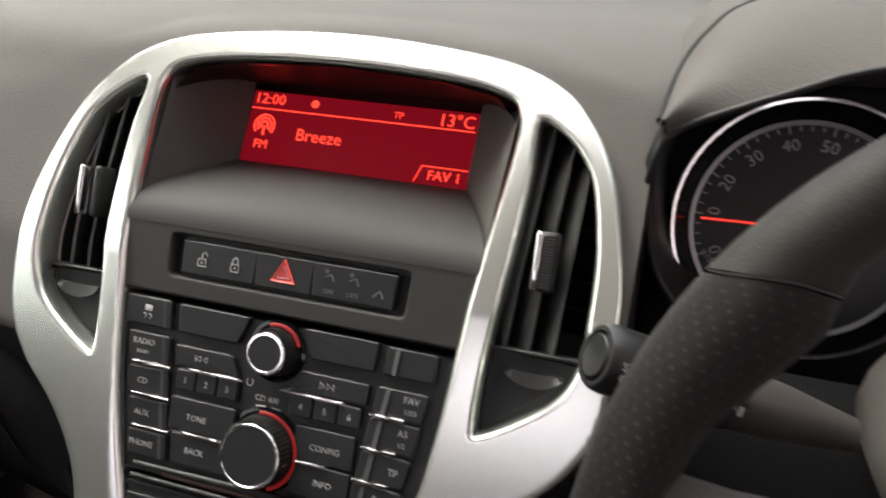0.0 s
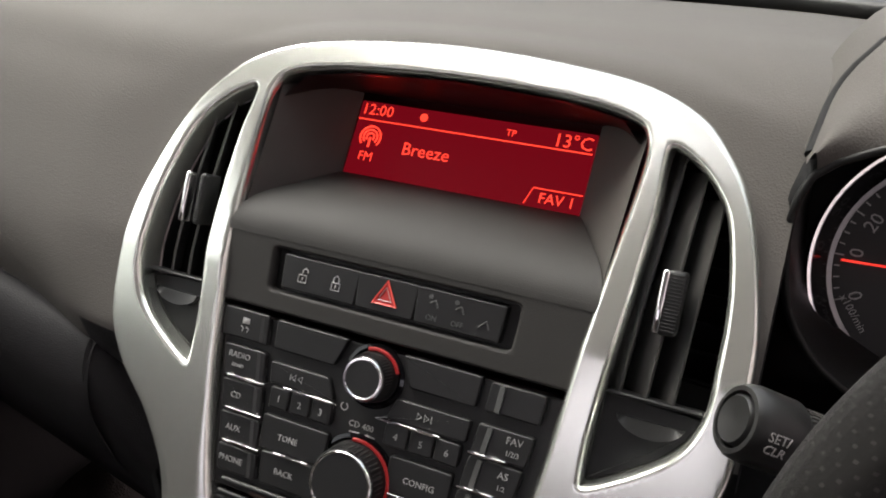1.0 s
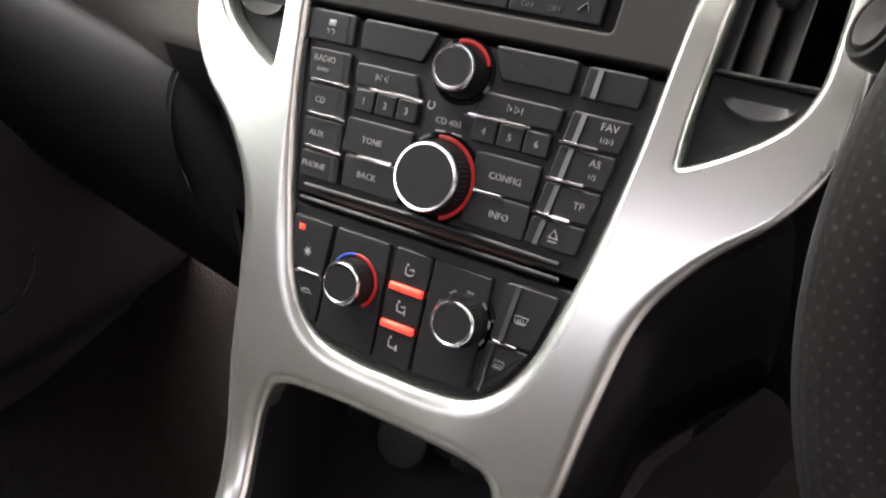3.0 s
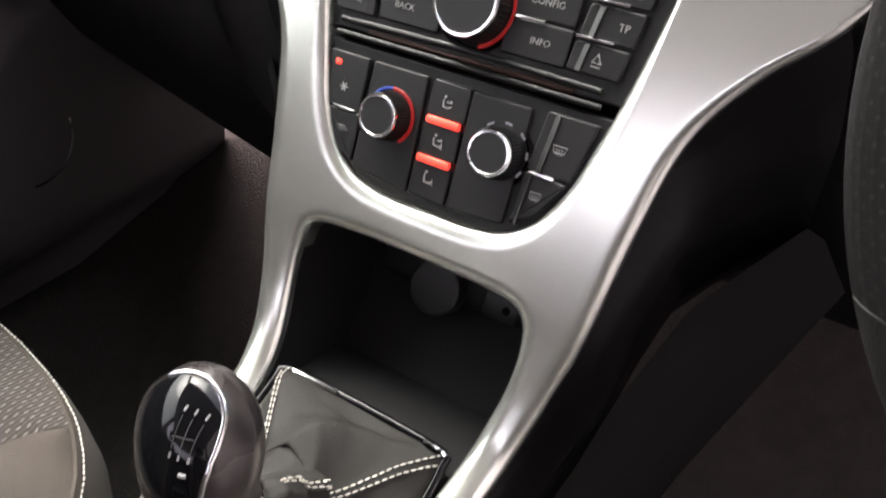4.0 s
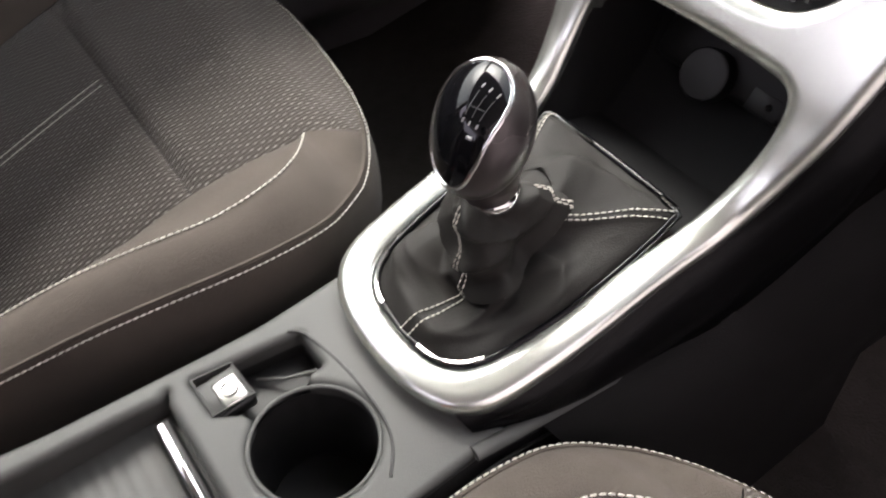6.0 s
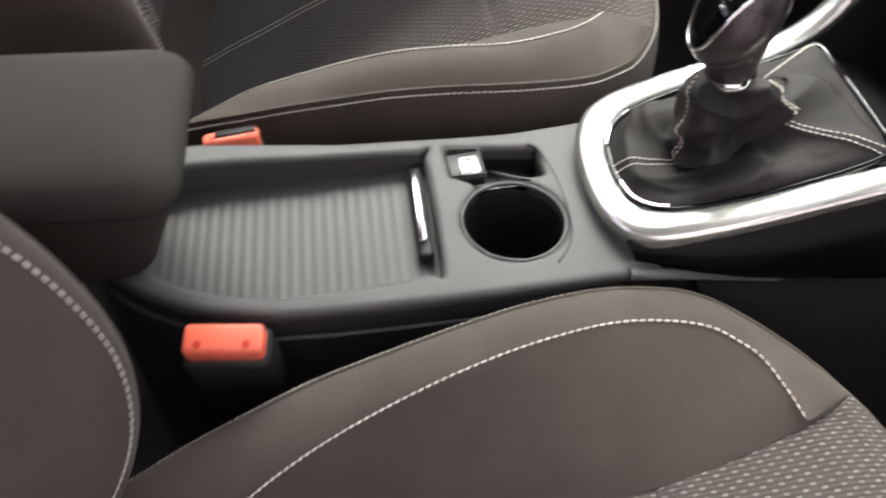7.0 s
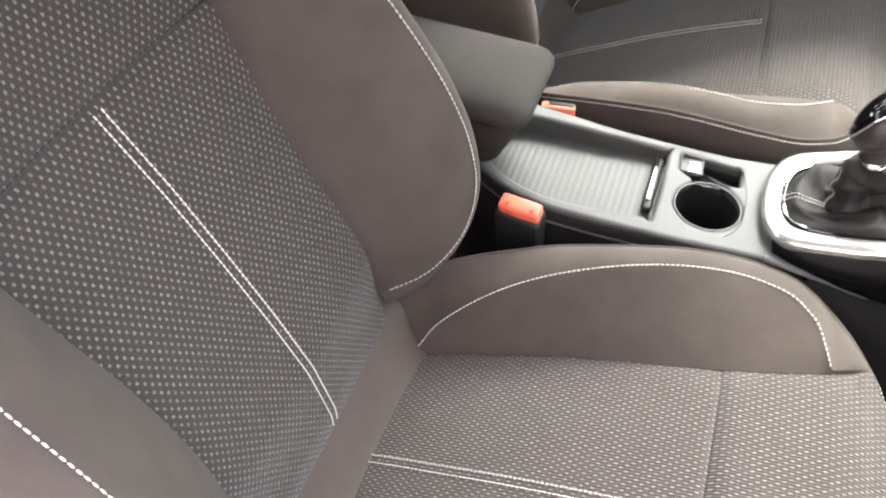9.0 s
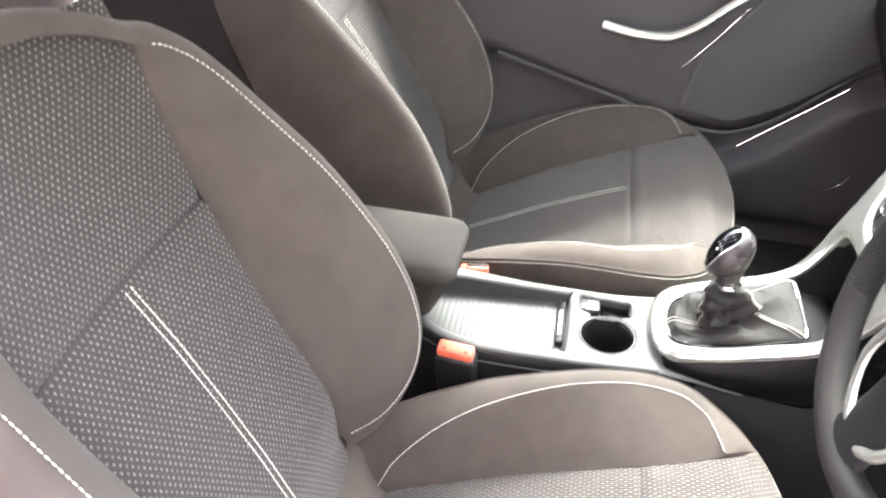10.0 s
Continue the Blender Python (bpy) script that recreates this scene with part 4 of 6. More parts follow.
part("pen_ridge", tube([(-0.045, 0.020, 0.350), (-0.032, 0.035, 0.354), (-0.024, 0.054, 0.357)], 0.0011, 6), M_TUNNEL, tunnel)

part("top_groove", tube(spline([(-0.053, 0.050, 0.3695), (-0.043, 0.0585, 0.3697), (-0.006, 0.0655, 0.3698), (0.033, 0.0660, 0.3698), (0.054, 0.0600, 0.3697), (0.070, 0.0480, 0.3695)], 6), 0.0013, 6), M_BLACK, tunnel, "dark groove round the cup holder")
# black gloss sides below the silver surround
for sgn in (-1, 1):
    rows = []
    for s in np.linspace(-0.335, 0.12, 34):
        o = np.interp(s, [-0.335, -0.30, -0.27, -0.19, -0.145, -0.10, -0.06, 0.0, 0.05, 0.085, 0.12], [0.064, 0.0785, 0.0825, 0.0855, 0.0915, 0.1005, 0.1085, 0.1155, 0.1245, 0.1445, 0.174])
        a = Vector(on_stack(sgn * (o - 0.001), s, -0.004))
        drop = np.interp(s, [-0.335, -0.25, -0.15, -0.02, 0.12], [0.018, 0.040, 0.075, 0.10, 0.12])
        b = Vector((sgn * (o + 0.012), a.y + 0.006 + 0.2 * drop, a.z - drop))
        rows.append([a, a.lerp(b, 0.12) + Vector((sgn * 0.004, 0, 0)), a.lerp(b, 0.5) + Vector((sgn * 0.006, 0, 0)), b, b + Vector((-sgn * 0.004, 0.01, -0.02))])
    part("gloss_side", loft(rows), M_SIDEGLOSS, tunnel, "gloss black side panel")
    rows = []
    for s in np.linspace(-0.30, 0.13, 30):
        o = np.interp(s, [-0.30, -0.19, -0.10, -0.02, 0.06, 0.13], [0.088, 0.096, 0.112, 0.124, 0.145, 0.185])
        a = Vector(on_stack(sgn * o, s, -0.008))
        drop = np.interp(s, [-0.30, -0.25, -0.15, -0.02, 0.13], [0.022, 0.040, 0.075, 0.10, 0.12])
        p = a + Vector((sgn * 0.001, 0.010, -drop))
        rows.append([p, p + Vector((sgn * 0.010, 0.004, -0.006)), p + Vector((sgn * 0.030, 0.03, -0.05)), (sgn * 0.150, p.y + 0.07, 0.22), (sgn * 0.160, p.y + 0.08, 0.09)])
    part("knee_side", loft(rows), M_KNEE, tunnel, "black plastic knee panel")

part("gloss_line", tube(spline([(0.1208, 0.360, 0.5909), (0.1295, 0.400, 0.5891), (0.1423, 0.415, 0.6098), (0.1552, 0.420, 0.6265), (0.1683, 0.420, 0.6416)], 6), 0.0006, 6), M_TUNNEL, tunnel, "thin light edge line of the knee panel")

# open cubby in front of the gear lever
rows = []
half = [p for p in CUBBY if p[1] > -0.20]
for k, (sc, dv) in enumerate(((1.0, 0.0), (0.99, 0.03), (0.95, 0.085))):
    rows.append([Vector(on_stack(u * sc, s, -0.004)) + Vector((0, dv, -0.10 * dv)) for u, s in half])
# the cubby's inner shade is in its near-black colour
part("cubby_lining", loft(rows), M_PIT, tunnel, "open cubby with its shade put into the black")
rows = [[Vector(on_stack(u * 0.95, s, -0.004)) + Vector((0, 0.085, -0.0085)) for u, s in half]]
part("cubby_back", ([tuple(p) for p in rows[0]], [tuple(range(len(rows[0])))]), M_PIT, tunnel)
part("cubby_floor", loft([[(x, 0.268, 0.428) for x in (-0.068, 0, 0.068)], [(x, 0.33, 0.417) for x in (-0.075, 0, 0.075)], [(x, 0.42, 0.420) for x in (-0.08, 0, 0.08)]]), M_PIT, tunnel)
part("power_socket_cap", lathe([(0.0185, -0.004), (0.0185, 0.0092), (0.0182, 0.0102), (0.0174, 0.0106), (0.0165, 0.0107), (0.0004, 0.0109)], 40), M_KEY, tunnel, "round dark socket cap", pose(-0.010, 0.372, 0.463, 62, 0, 0))
part("socket_plate", rbox(0.115, 0.040, 0.01, 0.006, 2), M_BLACK, tunnel, "", pose(-0.005, 0.385, 0.470, 62, 0, 0))
au = part("aux_socket", rbox(0.026, 0.017, 0.004, 0.0015, 2), M_KEY, tunnel, "", pose(0.034, 0.377, 0.462, 62, 0, 0))
part("aux_hole", lathe([(0.0028, 0), (0.0028, 0.0006)], 14), M_GLOSS, au, "", pose(0.004, 0, 0.0019))

# ---- gear lever ----
lever = thing("gear_lever", "six-speed gear lever with black leather gaiter and light stitching", "gear lever")
gate = spline([(0, -0.327), (0.034, -0.3215), (0.0525, -0.300), (0.0605, -0.25), (0.0615, -0.20), (0.0605, -0.157), (0.056, -0.150), (0, -0.1485)], 6)
gate = np.concatenate([gate, gate[::-1][1:] * np.array([-1, 1])])
gate_run = np.concatenate([[0], np.cumsum(np.linalg.norm(np.diff(gate, axis=0), axis=1))])
gate = np.stack([np.interp(np.linspace(0, gate_run[-1], 96, endpoint=False), gate_run, gate[:, k]) for k in (0, 1)], 1)
GATE_CORNER = 2 * math.pi * float(np.argmax(gate[:, 0] + gate[:, 1])) / 96
part("gaiter_frame", tube([on_stack(u, s, 0.0005) for u, s in gate], 0.0026, 8, True), M_GLOSS, lever, "black gaiter frame")


def chrome_run(name, a, b, n=20):
    k = len(gate)
    idx = [int(a * k) + i for i in range(int((b - a) * k) + 1)]
    part(name, tube([on_stack(gate[i % k][0] * 0.985, gate[i % k][1], 0.0034) for i in idx], 0.0014, 6), M_CHROME, lever, "bright chrome edge")


corner_at = GATE_CORNER / (2 * math.pi)
chrome_run("chrome_strip", 0.035, 0.12)
chrome_run("chrome_strip", 0.89, 0.97)
chrome_run("chrome_strip", corner_at + 0.006, corner_at + 0.045)
chrome_run("chrome_strip", 0.988 - corner_at - 0.065, 0.994 - corner_at)
AX0, AX1 = Vector((0.002, 0.180, 0.400)), Vector((-0.003, 0.170, 0.468))


GAITER_K = [0, 0.15, 0.35, 0.50, 0.62, 0.74, 0.86, 1.0]
GAITER_IN = [0, 0.22, 0.54, 0.74, 0.86, 0.94, 0.98, 1.0]
GAITER_UP = [0, 0.15, 0.17, 0.15, 0.32, 0.58, 0.80, 1.0]


def gaiter_point(a, k):
    """Angle about the lever and height share: from the frame's edge up to the collar, with folds."""
    i = (a / (2 * math.pi)) % 1.0 * len(gate)
    g0, g1 = gate[int(i) % len(gate)], gate[(int(i) + 1) % len(gate)]
    u, s = g0 + (g1 - g0) * (i % 1.0)
    base = Vector(on_stack(u * 0.975, s, 0.0))
    ang = math.atan2(base.y - 0.180, base.x)
    axis = AX0.lerp(AX1, k)
    rad = 0.0168 + 0.006 * math.sin(math.pi * min(max((k - 0.62) / 0.38, 0), 1))
    ringp = axis + Vector((rad * math.cos(ang), rad * math.sin(ang), 0))
    share = float(np.interp(k, GAITER_K, GAITER_IN)) + 0.05 * math.sin(2 * ang + 0.8) * math.sin(math.pi * k)
    p = base.lerp(ringp, min(share, 1.0))
    p.z = base.z + (AX1.z - base.z) * float(np.interp(k, GAITER_K, GAITER_UP))
    env = min(k / 0.12, 1, (1 - k) / 0.06)
    fold = math.sin(3 * ang + 5.0 * k + 0.6) * 0.0044 + (0.45 - abs(math.sin(2.5 * ang - 4 * k + 0.5))) * 0.0100 * math.sin(math.pi * min(k / 0.7, 1))
    q = Vector((p.x * 19, p.y * 19, k * 1.6 + 0.4 * math.sin(ang)))
    crease = 0.0125 * (0.25 - abs(noise.noise(q))) + 0.0018 * (0.3 - abs(noise.noise(q * 2.1 + Vector((3.1, 1.7, 0.4)))))
    d = Vector((math.cos(ang), math.sin(ang), 0.75))
    p += d * ((fold + crease) * max(env, 0))
    roll = sum(w * math.exp(-((k - c - 0.035 * math.sin(2 * ang + ph)) / 0.034) ** 2) * (0.6 + 0.4 * math.sin(ang + 2 * ph)) for c, ph, w in ((0.58, 0.4, 0.0125), (0.72, 2.1, 0.0090), (0.86, 3.9, 0.0055)))
    return p + Vector((math.cos(ang), math.sin(ang), -0.2)) * roll


rows = [[gaiter_point(a, k) for a in np.linspace(0, 2 * math.pi, 128, endpoint=False)] for k in np.linspace(0, 1, 56)]
part("gaiter", loft(rows, True), M_LEATHER, lever, "creased black leather gaiter")
for a0 in (0.03, GATE_CORNER - 0.03, 2 * math.pi - GATE_CORNER - 0.03):
    for off in (-0.042, 0.042):
        path = []
        for k in np.linspace(0.015, 0.97, 60):
            a = a0 + off * (1 + 0.8 * k) + 0.12 * math.sin(3 * k)
            p = gaiter_point(a, k)
            ang = math.atan2(p.y - 0.18, p.x)
            path.append(p + Vector((math.cos(ang) * 0.001, math.sin(ang) * 0.001, 0.0012)))
        part("stitching", stitches(path, 0.0042, 0.0031, 0.00055), M_THREAD, lever, "light thread seam")
KT = (AX1 - AX0).normalized()
part("collar", lathe([(0.0172, -0.0035), (0.0180, -0.001), (0.0176, 0.002), (0.0166, 0.0035)], 32, False), M_CHROME, lever, "chrome collar", look(AX1, AX1 + Vector((0.004, 0.022, -0.1))))
# knob: a rounded head on a short neck, its gloss shield facing the seats and up
KC = Vector((-0.0045, 0.1615, 0.5186))
KNM = Matrix.Translation(KC) @ pose(0, 0, 0, 0, 0, 12) @ Matrix(((0.9235, -0.2120, -0.3196, 0), (-0.1549, 0.5561, -0.8166, 0), (0.3508, 0.8036, 0.4807, 0), (0, 0, 0, 1)))


def head(a, b, grow=0.0):
    """A point of the knob's head: a round the shield's axis, b from the shield's middle (0) to the far side (180), in degrees."""
    ca, sa, cb, sb = math.cos(radians(a)), math.sin(radians(a)), math.cos(radians(b)), math.sin(radians(b))
    ry = 0.0365 if sa > 0 else 0.040
    rz = 0.0240 if cb > 0 else 0.028
    return Vector(((0.0295 + grow) * ca * sb, (ry + grow) * sa * sb, (rz + grow) * cb))


def head_at(x, y):
    return Vector((x, y, 0.0244 * math.sqrt(max(1 - (x / 0.0299) ** 2 - (y / 0.0369) ** 2, 0)) + 0.0002))


M_KNOB = mat("knob_satin", (0.065, 0.056, 0.056), 0.28, metal=0.5, grain=0.1)
ROUND = np.linspace(-180, 180, 64, endpoint=False)
SHIELD = np.interp(ROUND, [-180, -135, -90, -63, -45, -16, 0, 16, 27, 42, 61, 76, 102, 135, 180], [56, 60, 60, 58, 53, 52, 57, 66, 73, 77, 75, 69, 60, 56, 56])
rows = [[head(a, e - 1.5 + (181.5 - e) * k) for a, e in zip(ROUND, SHIELD)] for k in np.linspace(0, 1, 22)]
part("knob", loft(rows, True), M_KNOB, lever, "satin dark grey knob", KNM)
rows = [[head(a, max(e * k, 1), 0.0004) for a, e in zip(ROUND, SHIELD)] for k in np.linspace(0, 1, 12)]
part("shield", loft(rows, True), M_GLOSS, lever, "gloss black shift pattern shield", KNM)
part("shield_edge", tube([head(a, e, 0.0003) for a, e in zip(ROUND, SHIELD)], 0.0015, 8, True), M_CHROME, lever, "chrome shield edge", KNM)
neck = [AX1, AX1 + Vector((0.000, -0.001, 0.012)), AX1 + Vector((0.000, -0.003, 0.026)), KC + Vector((0, 0.004, -0.014)), KC]
part("neck", tube(spline(neck, 5), np.interp(np.linspace(0, 1, 21), [0, 0.25, 0.5, 0.75, 1], [0.0160, 0.0165, 0.0200, 0.0250, 0.0220]), 24), M_KNOB, lever, "satin grey neck")
for (x0, y0), (x1, y1) in (((0.0130, 0.0180), (0.0112, 0.0050)), ((0.0172, 0.0165), (0.0150, 0.0040)), ((0.0212, 0.0145), (0.0188, 0.0030))):
    line = [head_at(x0 + (x1 - x0) * k, y0 + (y1 - y0) * k) for k in np.linspace(0, 1, 5)]
    part("shift_line", tube(line, 0.00022, 5), M_PRINT_DIM, lever, "thin grey shift line", KNM)
    for x, y in ((x0 + 0.0003, y0 + 0.0028), (x1 - 0.0004, y1 - 0.0028)):
        part("shift_mark", tube([head_at(x - 0.0002, y - 0.0011), head_at(x, y), head_at(x + 0.0002, y + 0.0011)], 0.00050, 5), M_PRINT, lever, "white shift mark", KNM)
part("shift_line", tube([head_at(0.0108 + 0.0085 * k, 0.0100 - 0.0014 * k) for k in np.linspace(0, 1, 6)], 0.00024, 5), M_PRINT_DIM, lever, "thin grey shift line", KNM)
part("shift_mark", tube([head_at(0.0145, -0.0058), head_at(0.0172, -0.0062)], 0.0010, 6), M_PRINT, lever, "white shift mark", KNM)


# ---- dashboard ----
dashboard = thing("dashboard", "grey soft-touch dashboard with a darker lower pad", "dashboard")


def dash_row(x, n=5):
    """The upper pad's side view at a place across the car, from its lower edge up and back to the windscreen."""
    lift = 0.20 * max(-x - 0.24, 0)
    far = max(abs(x) - 0.19, 0)
    fwd = 0.05 * far + 0.10 * max(-x - 0.25, 0)
    return spline([(0.446 + fwd, 0.600 + lift), (0.424 + fwd, 0.660 + 0.6 * lift), (0.422 + fwd, 0.719 + 0.3 * lift), (0.464 + fwd, 0.796), (0.493 + fwd, 0.832), (0.527 + fwd, 0.860), (0.590 + 0.6 * fwd, 0.873), (0.70, 0.870), (0.98, 0.857)], n)


# one pad: it swells up to the surround, which sits in an opening of it
xs = np.concatenate([np.linspace(-0.70, -0.27, 14), np.arange(-0.262, 0.2641, 0.004), np.linspace(0.27, 0.70, 14)])
N = 16
grid = np.array([[(x, y, z) for y, z in dash_row(x, N)] for x in xs])
flatq = grid.reshape(-1, 3)
rel = flatq - np.array([0, STACK_Y, STACK_Z])
along = rel[:, 1] * math.sin(LEAN) + rel[:, 2] * math.cos(LEAN)
gap = -signed(OUTER, np.stack([flatq[:, 0], along], 1))
reach = np.interp(along, [0.26, 0.335], [0.12, 0.030])
b = np.clip(1 - np.maximum(gap, 0) / reach, 0, 1)
b = b * b * (3 - 2 * b) * np.clip((along - 0.08) / 0.05, 0, 1)
verts = []
hood_y, hood_x = [0.50, 0.53, 0.545, 0.565, 0.60, 0.62], [0.190, 0.197, 0.208, 0.228, 0.295, 0.385]
for p, k, s in zip(flatq, b, along):
    if p[1] < 0.62 and p[0] < 0.40:
        p = (min(p[0], np.interp(p[1], hood_y, hood_x)), p[1], p[2])
    verts.append(Vector(p).lerp(Vector(on_stack(p[0], max(s, 0.0), -0.009)), k) if k > 0 else Vector(p))
cols = grid.shape[1]
faces, dark_faces = [], []
for i in range(len(xs) - 1):
    for j in range(cols - 1):
        q = (i * cols + j, i * cols + j + 1, (i + 1) * cols + j + 1, (i + 1) * cols + j)
        if all(gap[v] < -0.003 for v in q):
            continue
        if grid[i, j, 1] < 0.62 and np.interp(grid[i, j, 1], hood_y, hood_x) < xs[i] < 0.58:
            continue
        if xs[i] > 0.09 and grid[i, j, 2] < 0.700 and xs[i] < 0.56:
            continue
        if abs(xs[i]) < 0.13 and grid[i, j, 2] < 0.690:
            continue
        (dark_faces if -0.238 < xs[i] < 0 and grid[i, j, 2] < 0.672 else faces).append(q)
# faces of the same pad, picked by place, in the darker plastic
part("pad_dark_faces", (verts, dark_faces), M_DASHLOW, dashboard, "black faces of the pad beside the stack")
part("upper_pad", (verts, faces), M_DASH, dashboard, "grey soft-touch pad")
last = int(np.searchsorted(xs, 0.1875))
end = [verts[last * cols + j] for j in range(cols) if grid[last, j, 2] > 0.69 and grid[last, j, 1] < 0.515]
# dark sheet painting the soft shadow between pad and cluster
part("pad_cheek", loft([end, [p + Vector((0.001, 0.004, -0.001)) for p in end], [p + Vector((0.002, 0.09, -0.004)) for p in end]]), M_PIT, dashboard, "black sheet for the shaded gap beside the cluster")
part("rear_panel", loft([[(x, y, z) for y, z in ((0.575, 0.84), (0.585, 0.79), (0.50, 0.60), (0.46, 0.50))] for x in (-0.17, 0, 0.17)]), M_BLACK, dashboard)
part("screen_channel", tube(spline([(-0.70, 0.86, 0.853), (-0.35, 0.955, 0.858), (0.0, 0.985, 0.862), (0.16, 0.982, 0.863), (0.235, 0.935, 0.866), (0.275, 0.895, 0.868), (0.36, 0.86, 0.868), (0.70, 0.80, 0.86)], 8), 0.011, 10), M_BLACK, dashboard, "black channel at the windscreen")
# darker pad below, on the passenger's side, with its end piece beside the stack
rows = []
for x in np.linspace(-0.70, -0.229, 20):
    lift = 0.13 * (-x - 0.236) - 0.004
    e = 0.10 * max(-x - 0.25, 0)
    rows.append([(x, y + e, z + lift) for y, z in spline([(0.440, 0.668), (0.420, 0.664), (0.408, 0.648), (0.403, 0.620), (0.410, 0.580), (0.430, 0.535), (0.47, 0.47), (0.52, 0.38), (0.60, 0.30)], 4)])
part("lower_pad", loft(rows), M_DASHLOW, dashboard, "black lower dash pad and glove box")
rows = []
for q in np.linspace(0, 1, 10):
    x = -0.2335 + 0.1055 * q
    dz = -0.105 * q ** 1.3
    rows.append([(x, y + 0.02 * q, z + dz - 0.03 * q) for y, z in spline([(0.440, 0.664), (0.418, 0.660), (0.407, 0.644), (0.404, 0.618), (0.412, 0.580), (0.434, 0.52), (0.48, 0.45)], 4)])
# added sheet: stops light leaking through the gap behind the pad end
part("stack_light_block", loft([[(-0.24, 0.50, 0.70), (-0.24, 0.50, 0.42)], [(-0.165, 0.47, 0.70), (-0.150, 0.47, 0.42)], [(-0.12, 0.455, 0.66), (-0.115, 0.455, 0.42)]]), M_PIT, dashboard, "added black sheet blocking light beside the stack")
part("pad_end", loft(rows), M_DASHLOW, dashboard, "black end piece of the lower pad")
rows = []
for x in np.linspace(0.128, 0.70, 20):
    rows.append([(x, y, z) for y, z in spline([(0.470, 0.715), (0.445, 0.690), (0.428, 0.640), (0.430, 0.590), (0.450, 0.53), (0.50, 0.46), (0.58, 0.40), (0.68, 0.34)], 4)])
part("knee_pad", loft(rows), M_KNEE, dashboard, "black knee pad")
# column shroud
rows = []
for y in np.linspace(0.27, 0.46, 8):
    k = (y - 0.27) / 0.19
    c = (0.385, y, 0.745 - 0.06 * k * -1 - 0.06)
    rows.append([(c[0] + (0.055 + 0.02 * k) * math.cos(a), y, 0.715 - 0.02 * (1 - k) + (0.045 + 0.02 * k) * math.sin(a)) for a in np.linspace(0, 2 * math.pi, 24, endpoint=False)])
part("column_shroud", loft(rows, True, False, True), M_DASH, dashboard, "grey steering column cover")

# ---- instrument cluster ----
cluster = thing("instrument_cluster", "instrument cluster with chrome-ringed dials under a dark hood", "instrument cluster")
GM = Matrix(((1, 0, 0, 0.385), (0, math.sin(0.40), -math.cos(0.40), 0.545), (0, math.cos(0.40), math.sin(0.40), 0.772), (0, 0, 0, 1)))


def arch(half, n=60):
    """A line across the cluster from its left half, evenly spaced."""
    p = spline(list(half) + [(-x, y, z) for x, y, z in reversed(half[:-1])], 8)
    run = np.concatenate([[0], np.cumsum(np.linalg.norm(np.diff(p, axis=0), axis=1))])
    t = np.linspace(0, run[-1], n)
    return [Vector((0.385 + np.interp(s, run, p[:, 0]), np.interp(s, run, p[:, 1]), np.interp(s, run, p[:, 2]))) for s in t]


BEZEL = [(-0.120, 0.480, 0.712), (-0.155, 0.480, 0.727), (-0.172, 0.480, 0.740), (-0.187, 0.480, 0.762), (-0.194, 0.480, 0.789), (-0.196, 0.479, 0.814), (-0.189, 0.478, 0.838), (-0.160, 0.479, 0.854), (-0.135, 0.479, 0.865), (-0.097, 0.479, 0.880), (0, 0.477, 0.899)]
LIP = [(-0.190, 0.477, 0.838), (-0.160, 0.478, 0.8555), (-0.135, 0.478, 0.8665), (-0.097, 0.478, 0.8815), (0, 0.476, 0.9005)]
BACK = [(-0.195, 0.478, 0.840), (-0.192, 0.500, 0.853), (-0.187, 0.530, 0.868), (-0.176, 0.545, 0.884), (-0.156, 0.565, 0.898), (-0.09, 0.600, 0.914), (0, 0.612, 0.920)]
rim = arch(BEZEL)
rows = []
for k in np.linspace(0, 1, 6):
    rows.append([Vector((0.385 + (p.x - 0.385) * (1 - 0.05 * k), p.y + (0.565 - p.y) * k, 0.768 + (p.z - 0.768) * (1 - 0.16 * k))) for p in rim])
part("hood_lining", loft(rows), M_BLACK, cluster, "black inner hood")
part("hood_rim", tube(rim, 0.0022, 8), M_BLACK, cluster, "black hood lip")
front, rear = arch(LIP), arch(BACK)
rows = []
for k in np.linspace(0, 1, 8):
    rows.append([a.lerp(c, k) + Vector((0, -0.006, 0.009)) * math.sin(math.pi * k) for a, c in zip(front, rear)])
part("hood", loft(rows), M_DASH, cluster, "grey soft hood")
# dark tube in place of the soft shadow behind the hood
part("hood_gap_shade", tube([p + Vector((0, 0, -0.0022)) for p in rear[1:-1]], 0.0030, 8), M_PIT, cluster, "black tube standing in for the shaded gap round the hood")
rows = []
for k, dx, dz, dy in ((0, 0, 0, 0), (0.5, 0.004, 0.0, 0.06), (1, 0.006, -0.03, 0.16), (1.5, 0.004, -0.07, 0.26)):
    rows.append([p + Vector((dx * (1 if p.x > 0.385 else -1), dy, dz + 0.006 * (k == 0.5))) for p in rear])
part("hood_back", loft(rows), M_DASH, cluster, "grey hood sloping to the windscreen")
for pick in (rim[:22], rim[-22:]):
    side_x = 1 if pick[5].x > 0.385 else -1
    # blackened so the cheek reads as a shaded crease
    part("hood_cheek", loft([pick, [p + Vector((0.004 * side_x, 0.006, 0)) for p in pick], [p + Vector((0.006 * side_x, 0.05, 0.002)) for p in pick]]), M_PIT, cluster, "hood cheek blackened as part of the shaded gap")
part("dial_plate", rbox(0.39, 0.20, 0.01, 0.004, 2), M_BLACK, cluster, "", GM @ pose(0, -0.01, -0.012))
